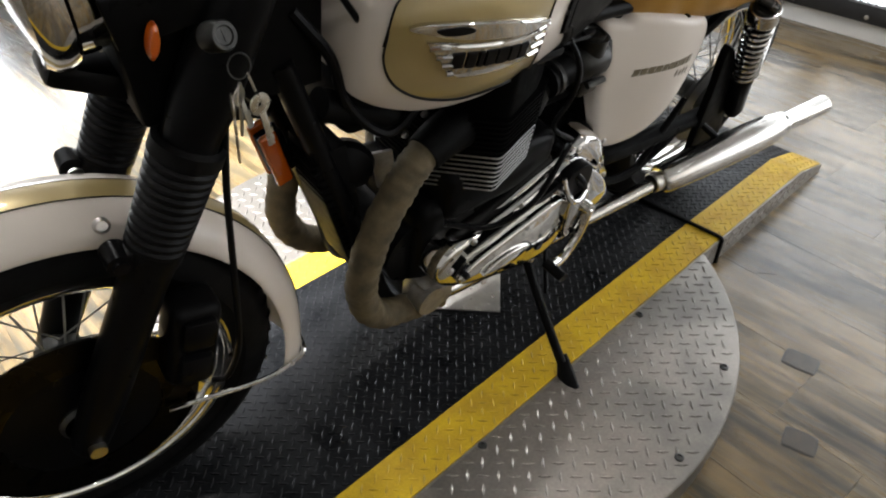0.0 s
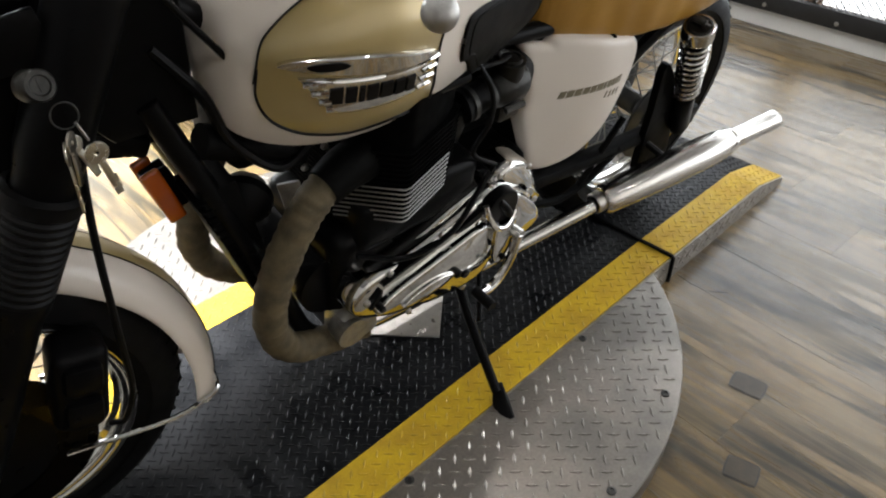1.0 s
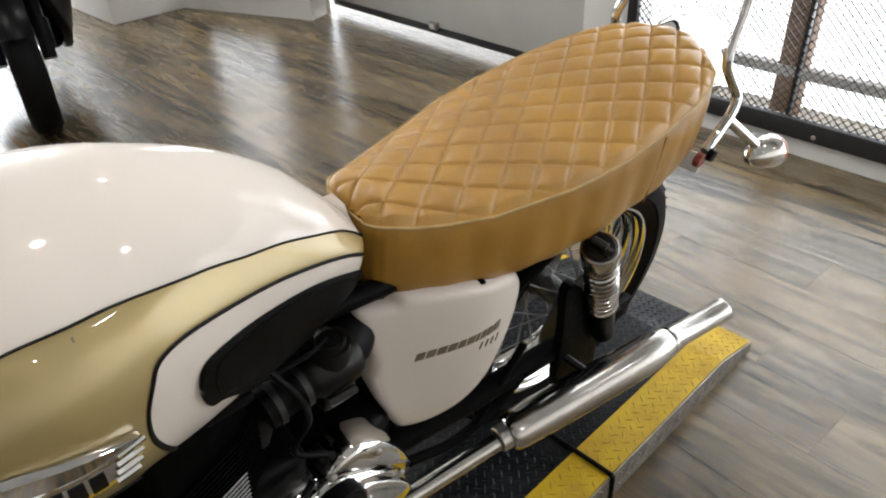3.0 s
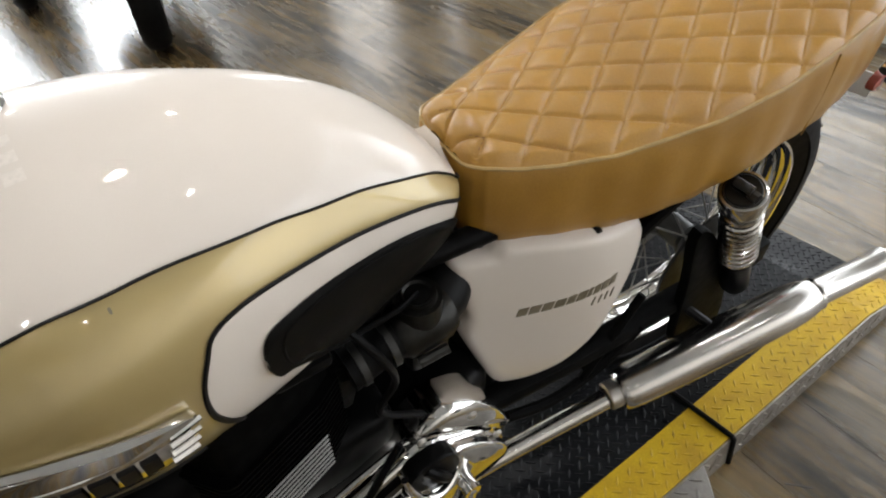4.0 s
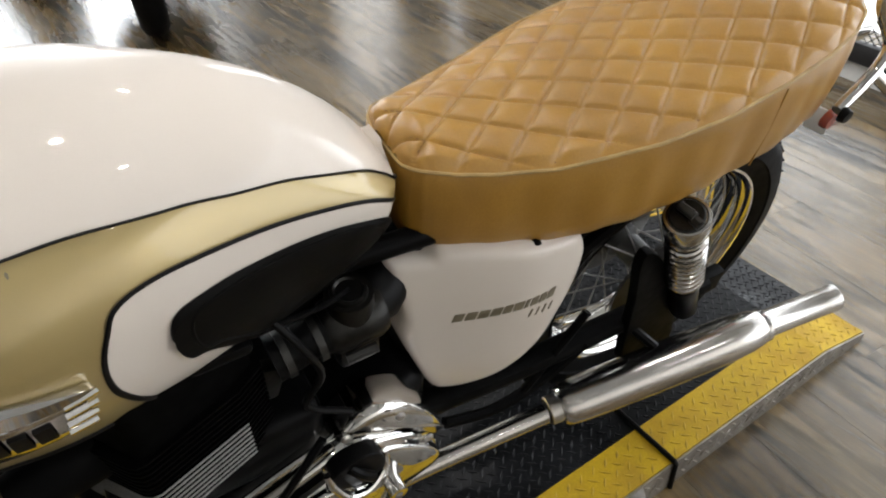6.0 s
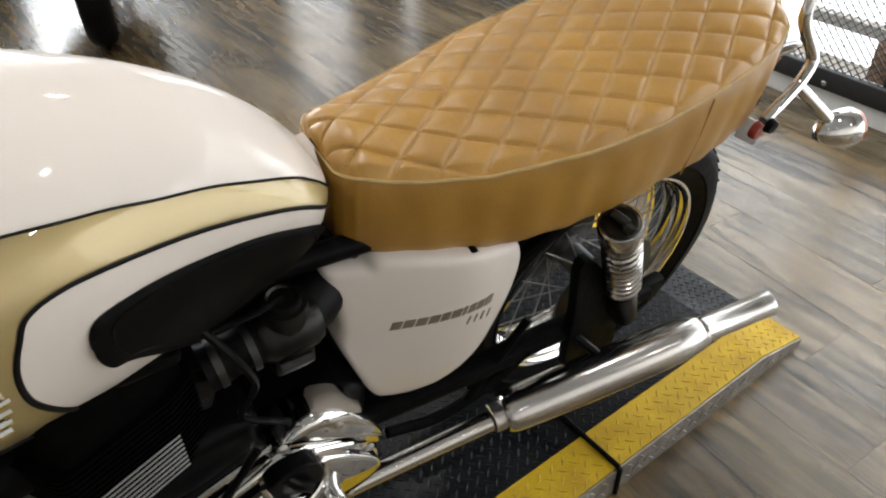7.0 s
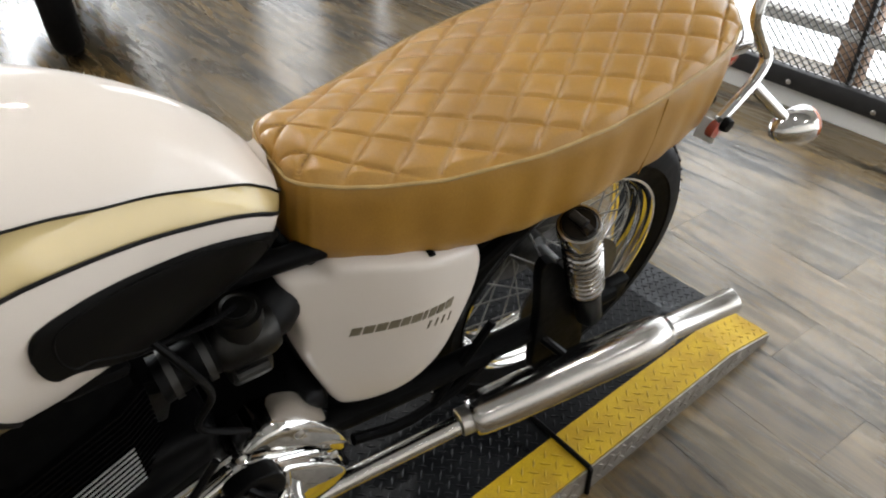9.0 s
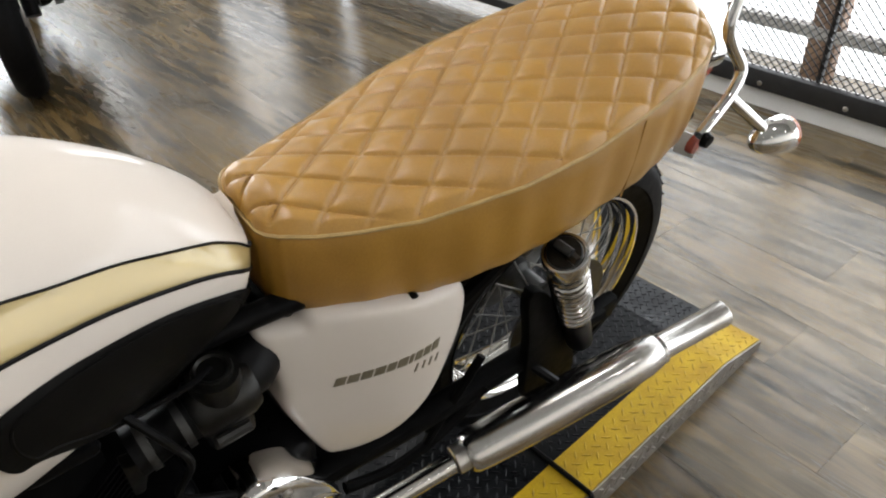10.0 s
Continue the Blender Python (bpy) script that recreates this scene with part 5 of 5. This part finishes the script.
front("brake_hose", tube(spline([AX + Vector((.262, -.050, .56)), AX + Vector((.238, -.092, .46)), AX + Vector((.222, -.102, .34)), AX + Vector((.212, -.112, .20)), AX + Vector((.205, -.110, .08)), AX + Vector((.185, -.10, .01)), AX + Vector((.165, -.09, .0))]), .0045, 8), M_RUBBER, label="black brake hose")
# headlight
hl = front("headlight", moved(lathe([(0, -.10), (.03, -.098), (.06, -.085), (.08, -.055), (.088, -.01), (.088, .02)], 48), aim((.228, 0, .856), (.128, 0, .849))), M_CHROME, label="round headlight with chrome rim")
front("headlight_rim", moved(lathe([(.089, .0), (.096, .004), (.099, .014), (.098, .026), (.092, .034), (.086, .032)], 56), aim((.228, 0, .856), (.128, 0, .849))), M_CHROME, hl, "chrome rim")
front("headlight_glass", moved(lathe([(.088, .028), (.07, .036), (.04, .043), (0, .046)], 48), aim((.228, 0, .856), (.128, 0, .849))), M_GLASS, hl, "ribbed headlight glass")
for side in (-1, 1):
    front("headlight_bracket", moved(block(-.05, .05, -.004, .004, -.025, .025, .003), Matrix.Translation((.30, side * .098, .84)) @ pose(0, 0, 0, 0, -10)), M_BLACK)
# instruments
for side in (-1, 1):
    clock = part("instrument", moved(lathe([(0, -.05), (.03, -.05), (.042, -.03), (.045, .02), (.043, .026)], 40), aim((.35, side * .058, 1.0), (.41, side * .058, 1.06))), M_CHROME, label="chrome-cased instrument")
    part("dial", moved(lathe([(.042, .022), (.03, .0225), (0, .023)], 40), aim((.35, side * .058, 1.0), (.41, side * .058, 1.06))), M_BLACK, clock)
# handlebar
for side in (-1, 1):
    bar = spline([(.42, 0, .965), (.415, side * .08, .967), (.432, side * .14, .995), (.478, side * .19, 1.018), (.532, side * .235, 1.023), (.594, side * .385, 1.032)], 8)
    hb = part("handlebar", tube(bar, .011, 14), M_CHROME, label="swept-back chrome handlebar")
    p0, p1 = Vector((.548, side * .256, 1.024)), Vector((.595, side * .381, 1.0315))
    L = (p1 - p0).length
    grip = part("grip", moved(lathe([(.012, .0), (.028, .0), (.030, .003), (.030, .009), (.027, .012), (.0205, .016), (.0195, .03), (.0195, L - .012), (.0205, L - .008), (.021, L - .001), (.012, L)], 32), aim(p0, p1)), M_GRIP, hb, "brown diamond-pattern grip")
    ridges = []
    for s in (-1, 1):
        for k in range(11):
            path = [(.0190 * math.cos(a), .0190 * math.sin(a), .02 + (L - .036) * t / 24) for t in range(25) for a in [2 * math.pi * k / 11 + s * 3.9 * t / 24]]
            ridges.append(tube(path, .0014, 4))
    part("grip_pattern", moved(join(*ridges), aim(p0, p1)), M_GRIPLINE, grip)
    part("bar_end", moved(lathe([(.0175, L - .001), (.018, L + .004), (.016, L + .006), (.008, L + .0075), (0, L + .008)], 28), aim(p0, p1)), M_STEEL, grip, "polished end cap")
    part("switch_housing", tube([(.500, side * .204, 1.020), (.504, side * .208, 1.021), (.538, side * .240, 1.023), (.543, side * .246, 1.023)], [.020, .024, .024, .020], 20), M_BLACK, hb)
    perch = part("lever_perch", join(tube([(.462, side * .172, 1.013), (.486, side * .198, 1.019)], .018, 18), block(.412, .470, side * .214 - .020, side * .214 + .020, 1.012, 1.034, .006), tube([(.425, side * .225, 1.006), (.425, side * .225, 1.042)], .012, 16)), M_ALU, hb, "dull alloy lever perch")
    lev = spline([(.425, side * .225, 1.026), (.447, side * .271, 1.028), (.470, side * .298, 1.026), (.487, side * .320, 1.020), (.493, side * .350, 1.010), (.490, side * .388, .993)], 6)
    lever = part("lever", tube(lev, [.0078 - .0026 * min(1, i / 14) for i in range(len(lev))], 12, flat=.8), M_ALU, hb, "alloy hand lever with a ball end")
    bm = bmesh.new()
    bmesh.ops.create_uvsphere(bm, u_segments=20, v_segments=14, radius=.0125)
    ball = [v.co + Vector((.489, side * .395, .990)) for v in bm.verts], [tuple(v.index for v in f.verts) for f in bm.faces]
    bm.free()
    part("lever_ball", ball, M_ALU, lever)
    part("mirror_stem", tube(spline([(.448, side * .212, 1.03), (.452, side * .24, 1.07), (.468, side * .285, 1.11), (.480, side * .318, 1.136)]), .007, 10), M_CHROME, hb)
    part("mirror", moved(lathe([(0, -.016), (.022, -.0145), (.040, -.010), (.051, -.003), (.0555, .005), (.0565, .010), (.0550, .0125), (.0525, .0105), (0, .0105)], 48), aim((.495, side * .328, 1.145), (1.491, side * .209, 1.224))), M_CHROME, hb, "round chrome mirror with a domed back")
part("clutch_cable", tube(spline([(.44, -.22, 1.03), (.38, -.14, 1.0), (.42, -.09, .90), (.52, -.08, .75)]), .004, 8), M_BLACK)
part("wiring", tube(spline([(.50, -.25, 1.02), (.44, -.14, .97), (.40, -.05, .90), (.45, 0, .80)]), .006, 8), M_BLACK)

# keys in the lock on the fork
keyring = empty("key_ring", BIKE @ Matrix.Translation((.314, -.152, .827)), "bunch of keys on a ring hanging beside the fork", "keys")
loop = [(.011 * math.cos(a), .003 * math.sin(a), .011 * math.sin(a)) for a in [2 * math.pi * k / 24 for k in range(24)]]
part("ring", tube(loop, .0008, 6, closed=True), M_HUB, keyring)
part("lock", moved(join(lathe([(0, .011), (.0075, .011), (.0085, .0125), (.0118, .0125), (.0132, .010), (.0135, -.010), (0, -.010)], 28), block(-.001, .001, -.005, .005, .010, .0116)), Matrix.Translation((-.012, .012, .026)) @ pose(0, 0, 0, 62, 0, 12)), M_CARB, keyring, "round steel lock barrel")


def key_shape(r, blade):
    head = moved(lathe([(.0025, -.0011), (r * .8, -.0013), (r, -.0008), (r, .0008), (r * .8, .0013), (.0025, .0011), (.0025, -.0011)], 22), pose(0, 0, 0, 90) @ Matrix.Diagonal((1.0, 1.12, 1.0, 1.0)))
    return join(head, block(-.0034, .0034, -.0011, .0011, -r - blade, -r + .002, .0004), block(.0028, .0046, -.001, .001, -r - blade + .006, -r - blade + .011), block(.0028, .0052, -.001, .001, -r - blade + .015, -r - blade + .022))


for kx, ky, kz, tilt, turn, r, blade in ((.015, -.004, -.043, -12, 8, .0108, .043), (-.001, .002, -.028, 6, 50, .0085, .036), (-.006, .008, -.044, 10, 70, .0100, .050), (.003, .012, -.040, -20, 30, .0090, .040)):
    part("key", moved(key_shape(r, blade), Matrix.Translation((kx, ky, kz)) @ pose(0, 0, 0, 0, tilt, turn)), M_BRASS, keyring)
part("key_link", tube([(.006, -.002, -.008), (.012, -.003, -.028)], .0012, 6), M_STEEL, keyring)

# ---- along the glazed wall ----
def along(name, x0, x1, y0, y1, z0, z1, material, parent, label="", bevel=0.003):
    v, f = moved(block(x0, x1, y0, y1, z0, z1, bevel), WTURN)
    return mesh_ob(name, v, f, material, parent, label)


screen = empty("mesh_screen", pose(0, 0, 0), "black expanded mesh screen in a black frame before bright glazing", "mesh screen")
along("bottom_rail", -0.035, -0.002, -3.5, 0.228, 0.078, 0.146, M_FRAMEBLACK, screen, "black rail with steel screws")
along("top_rail", -0.03, -0.002, -3.5, 0.228, 2.20, 2.30, M_FRAMEBLACK, screen)
along("stile", -0.03, -0.002, 0.185, 0.228, 0.146, 2.20, M_FRAMEBLACK, screen)
along("stile", -0.012, 0.012, -0.490, -0.475, 0.146, 2.20, M_FRAMEBLACK, screen)
for k in range(14):
    yy = 0.0 - 0.30 * k
    v, f = moved(lathe([(0, .004), (.006, .0035), (.009, .001), (.009, 0)], 14), WTURN @ Matrix.Translation((-0.035, yy, 0.100)) @ pose(0, 0, 0, 0, -90))
    mesh_ob("screw", v, f, M_STEEL, screen)


def expanded_mesh():
    """Strands that zigzag to and fro, touching at the knots."""
    dy, dz = 0.030, 0.0145
    pieces_v, pieces_f = [], []
    for r in range(68):
        z = 0.146 + r * 2 * dz
        for s in (1, -1):
            n0 = len(pieces_v)
            count = 0
            for i in range(-66, 8):
                y = i * dy
                zz = z + s * dz * (1 if i % 2 else -1)
                t = 0.0020
                pieces_v += [(-0.016, y, zz - t), (-0.012, y, zz - t), (-0.012, y, zz + t), (-0.016, y, zz + t)]
                count += 1
            for i in range(count - 1):
                for k in range(4):
                    a, b = n0 + i * 4 + k, n0 + i * 4 + (k + 1) % 4
                    pieces_f.append((a, b, b + 4, a + 4))
    return moved((pieces_v, pieces_f), WTURN)


v, f = expanded_mesh()
mesh_ob("mesh_panel", v, f, M_FRAMEBLACK, screen, "black expanded metal", smooth=False, kind="stuff")
along("window_sill", 0.29, 0.34, -3.6, 0.23, 0.168, 0.210, M_SILL, None, "pale grey sill behind the mesh")
for yy in (-0.385, -2.2):
    along("window_post", 0.30, 0.36, yy, yy + 0.105, 0.0, 2.4, M_POST, None, "brown window post behind the mesh")
for ob in [o for o in scene.objects if o.name.startswith(("window_sill", "window_post"))]:
    tagged(ob, category="window frame", kind="structure")

# garage door
door = empty("garage_door", pose(0, 0, 0), "grey panelled garage door open a hand's width at the floor", "garage door")
for k in range(5):
    along("panel", 0.03, 0.07, 0.48, 2.46, 0.085 + 0.50 * k, 0.085 + 0.50 * (k + 1) - 0.006, M_DOORPANEL, door)
along("rubber_seal", 0.025, 0.075, 0.48, 2.46, 0.048, 0.083, M_FRAMEBLACK, door, "black rubber seal")
along("latch", 0.005, 0.03, 1.46, 1.52, 0.075, 0.115, M_STEEL, door)
along("door_track", -0.05, -0.002, 2.47, 2.54, 0.0, 2.6, M_STEEL, None, "galvanised door track beside the garage door")
tagged(bpy.data.objects["door_track"], category="door track")
# window in the bay wall
def in_bay(name, x0, x1, y0, y1, z0, z1, material, label, bevel=0.003):
    v, f = moved(block(x0, x1, y0, y1, z0, z1, bevel), BAY)
    return mesh_ob(name, v, f, material, None, label, kind="structure", category="window")


for d, m, wd in ((-0.012, M_FRAMEBLACK, 0.035), (0.006, M_WALL, 0.055), (0.020, M_FRAMEBLACK, 0.085)):
    e = 0.0 if m is M_FRAMEBLACK and wd < 0.04 else wd - 0.03
    for y0, y1, z0, z1 in ((BAY_Y0 + e, BAY_Y1 - e, BAY_Z0 + e, BAY_Z0 + wd), (BAY_Y0 + e, BAY_Y1 - e, BAY_Z1 - wd, BAY_Z1 - e), (BAY_Y0 + e, BAY_Y0 + wd, BAY_Z0 + wd, BAY_Z1 - wd), (BAY_Y1 - wd, BAY_Y1 - e, BAY_Z0 + wd, BAY_Z1 - wd)):
        in_bay("window_frame", d, d + 0.03, y0, y1, z0, z1, m, "black and white framed low window")
in_bay("window_pane", 0.09, 0.10, BAY_Y0, BAY_Y1, BAY_Z0, BAY_Z1, M_DAY, "bright window pane")
v, f = block(2.27, 2.90, 4.88, 5.70, 0.0, CEILING, 0.01)
mesh_ob("column", v, f, M_WALL, None, "square white painted column", kind="structure", category="column")

# ---- other motorcycles further off ----
def far_bike(m, label, faired):
    ob = empty("parked_motorcycle", m, label, "motorcycle", "motorcycles parked behind")

    def put(name, piece, material, lab=""):
        return mesh_ob(name, piece[0], piece[1], material, ob, lab)
    for x in (0.0, 1.42):
        base = Matrix.Translation((x, 0, .31)) @ pose(0, 0, 0, 90)
        w = .075 if x else .06
        put("tyre", moved(lathe([(.21, -w * .7), (.24, -w * .95), (.27, -w), (.295, -w * .75), (.308, -w * .3), (.31, 0), (.308, w * .3), (.295, w * .75), (.27, w), (.24, w * .95), (.21, w * .7)], 56), base), M_TYRE, "black sport tyre")
        put("rim", moved(lathe([(.212, -w * .6), (.20, -w * .4), (.195, 0), (.20, w * .4), (.212, w * .6)], 48), base), M_BLACK)
        for k in range(5):
            a = 2 * math.pi * k / 5
            put("rim_spoke", moved(tube([(.03 * math.cos(a), .03 * math.sin(a), 0), (.198 * math.cos(a), .198 * math.sin(a), 0)], .013, 8), base), M_BLACK)
        put("hub", moved(lathe([(0, -.06), (.035, -.055), (.035, .055), (0, .06)], 20), base), M_ALU)
        put("brake_disc", moved(lathe([(.09, .062), (.15, .062), (.15, .066), (.09, .066), (.09, .062)], 40), base), M_STEEL)
    for s in (-1, 1):
        put("fork_leg", tube([(0.0, s * .095, .31), (.06, s * .095, .45), (.26, s * .095, .92)], [.03, .03, .024], 14), M_BLACK)
        put("fork_guard", tube([(.03, s * .1, .34), (.07, s * .1, .46)], .036, 12), M_BLACK)
    put("front_guard", moved(lathe([(.325, -.06), (.335, -.03), (.338, 0), (.335, .03), (.325, .06)], 30, 20, 150), Matrix.Translation((0, 0, .31)) @ pose(0, 0, 0, 90)), M_BLACK)
    put("engine", block(.42, .92, -.2, .2, .22, .62, .06, 3), M_BLACKMAT)
    put("tank", tube(spline([(.35, 0, .80), (.5, 0, .86), (.7, 0, .84), (.88, 0, .76)]), [.10] + [.15] * 14 + [.12] * 4, 24, flat=.75), M_BLACK)
    put("seat", tube(spline([(.82, 0, .78), (1.0, 0, .79), (1.3, 0, .84), (1.5, 0, .88)]), [.10] * 10 + [.12] * 9, 18, flat=.4), M_BLACKMAT)
    put("exhaust", tube(spline([(.55, -.15, .25), (.9, -.2, .28), (1.15, -.22, .36), (1.6, -.24, .52)]), [.03] * 9 + [.05] * 10, 18), M_STEEL)
    put("swingarm", tube([(.9, -.12, .36), (1.42, -.12, .31)], .03, 10), M_ALU)
    put("handlebar", tube(spline([(.32, -.38, 1.02), (.26, -.2, 1.05), (.24, 0, 1.03), (.26, .2, 1.05), (.32, .38, 1.02)]), .013, 10), M_BLACK)
    for s in (-1, 1):
        put("grip", tube([(.305, s * .30, 1.03), (.33, s * .42, 1.02)], .019, 12), M_RUBBER)
    put("headlight", moved(lathe([(0, .05), (.06, .04), (.09, .0), (.08, -.08), (0, -.1)], 28), aim((.08, 0, .90), (-.1, 0, .88))), M_GLASS)
    if faired:
        for s in (-1, 1):
            v = slab(smooth_loop([(.0, .62), (-.04, .78), (.06, 1.0), (.25, 1.08), (.42, .95), (.75, .70), (.85, .45), (.78, .25), (.55, .20), (.32, .32), (.15, .48)], 4), -.22, -.18, bevel=.02, bulge=.05)
            v = [(x, y * (1 if s < 0 else -1) * (.55 + .5 * min(1, max(0, (x + .05) / .35))), z) for x, y, z in v[0]], v[1]
            put("fairing", v, M_BLACK, "glossy black fairing")
        put("nose", tube(spline([(-.10, 0, .86), (-.06, 0, .90), (.06, 0, .98), (.2, 0, 1.05)]), [.06, .08, .10, .12, .14, .15] + [.16] * 13, 20, flat=.7), M_BLACK)
    else:
        put("panel", slab(smooth_loop([(.36, .60), (.40, .78), (.6, .80), (.8, .70), (.8, .50), (.6, .40)], 4), -.20, -.16, bevel=.015), M_BLACK)
    return ob


far_bike(Matrix.Translation((1.04, 4.62, 0)) @ pose(0, 0, 0, 0, 0, 84) @ pose(0, 0, 0, 3), "black parked motorcycle seen beyond the tank, its wheel on the floor", False)
far_bike(Matrix.Translation((1.37, 3.46, 0)) @ pose(0, 0, 0, 0, 0, 77) @ pose(0, 0, 0, 1), "black fully faired sport motorcycle parked on the floor", True)

# ---- ceiling lamps ----
for n, (lx, ly) in enumerate(LAMPS):
    lampshade = empty("downlight", pose(lx, ly, CEILING - 0.012), "round recessed white ceiling downlight", "downlight", "ceiling downlights")
    mesh_ob("trim_ring", *lathe([(.085, .0), (.105, -.002), (.11, .004), (.11, .012)], 32), M_WALL, lampshade)
    mesh_ob("diffuser", *lathe([(.0, .006), (.085, .004)], 32), M_LAMP, lampshade)

# Trim ring for the added floor-brightening spot.
spot = empty("spotlight", pose(POOL[0], POOL[1], CEILING - 0.012), "small round ceiling spotlight, added unseen to brighten the floor", "spotlight")
mesh_ob("trim_ring", *lathe([(.055, .0), (.07, -.002), (.075, .004), (.075, .012)], 28), M_WALL, spot)

# ---- covers and scuffs on the floor ----
for fx, fy, turn, hw, hd in ((1.277, .300, 8, .026, .034), (1.077, .212, 14, .026, .030)):
    cover = empty("floor_cover", pose(fx, fy, 0.0, 0, 0, turn), "small dark rounded cover set flush in the wooden floor", "floor cover", "covers in the floor")
    edge = smooth_loop([(-hw, -hd * .7), (-hw * .7, -hd), (hw * .7, -hd), (hw, -hd * .7), (hw, hd * .7), (hw * .7, hd), (-hw * .7, hd), (-hw, hd * .7)], 3)
    v, f = slab(edge, -0.0010, 0.004)
    mesh_ob("rim", [(x, z, -y) for x, y, z in v], f, M_SPOTRIM, cover, "dark rim")
    corner = smooth_loop([(-hw * .86, -hd * .7), (-hw * .7, -hd * .88), (hw * .7, -hd * .88), (hw * .86, -hd * .7), (hw * .86, hd * .7), (hw * .7, hd * .88), (-hw * .7, hd * .88), (-hw * .86, hd * .7)], 3)
    v, f = slab(corner, -0.0018, 0.004)
    mesh_ob("plate", [(x, z, -y) for x, y, z in v], f, M_SPOT, cover, "brown plate")
scuff = moved(block(-.002, .002, -.022, .022, 0.0, 0.0008, .0004, 1), pose(1.50, .486, 0, 0, 0, 38))
mesh_ob("floor_scuff", *scuff, M_SPOTRIM, None, "thin dark scuff on the wooden floor", category="scuff")

# ---- floor planks ----
PW, PL = 0.18, 1.22
PLANK_TURN = pose(0, 0, 0, 0, 0, 86)
plank_v, plank_f = block(0.0002, PL - 0.0002, 0.00012, PW - 0.00012, -0.012, 0.0, 0.00015, 1)
shared = bpy.data.meshes.new("plank")
shared.from_pydata([tuple(p) for p in plank_v], [], plank_f)
shared.materials.append(M_WOOD)
spots = []
rnd = random.Random(7)
for r in range(-30, 30):
    shift = rnd.random() * PL
    for c in range(-5, 9):
        x, y = c * PL + shift, r * PW
        p = PLANK_TURN @ Vector((x, y, 0))
        q = PLANK_TURN @ Vector((x + PL / 2, y, 0))
        if not (-4.1 < q.x < 3.9 and -4.1 < q.y < 8.1):
            continue
        spots.append(((q.x - 1.9) ** 2 + (q.y - 1.2) ** 2, p))
spots.sort(key=lambda s: s[0])
for _, p in spots[:290]:
    ob = new("plank", shared)
    ob.matrix_world = Matrix.Translation(p) @ PLANK_TURN
    ob.parent = floor
if spots[290:]:
    rest = join(*[moved((plank_v, plank_f), Matrix.Translation(PLANK_TURN.inverted() @ p)) for _, p in spots[290:]])
    ob = mesh_ob("planks", *rest, M_WOOD, floor, "further floor planks", smooth=False, kind="stuff")
    ob.matrix_world = PLANK_TURN
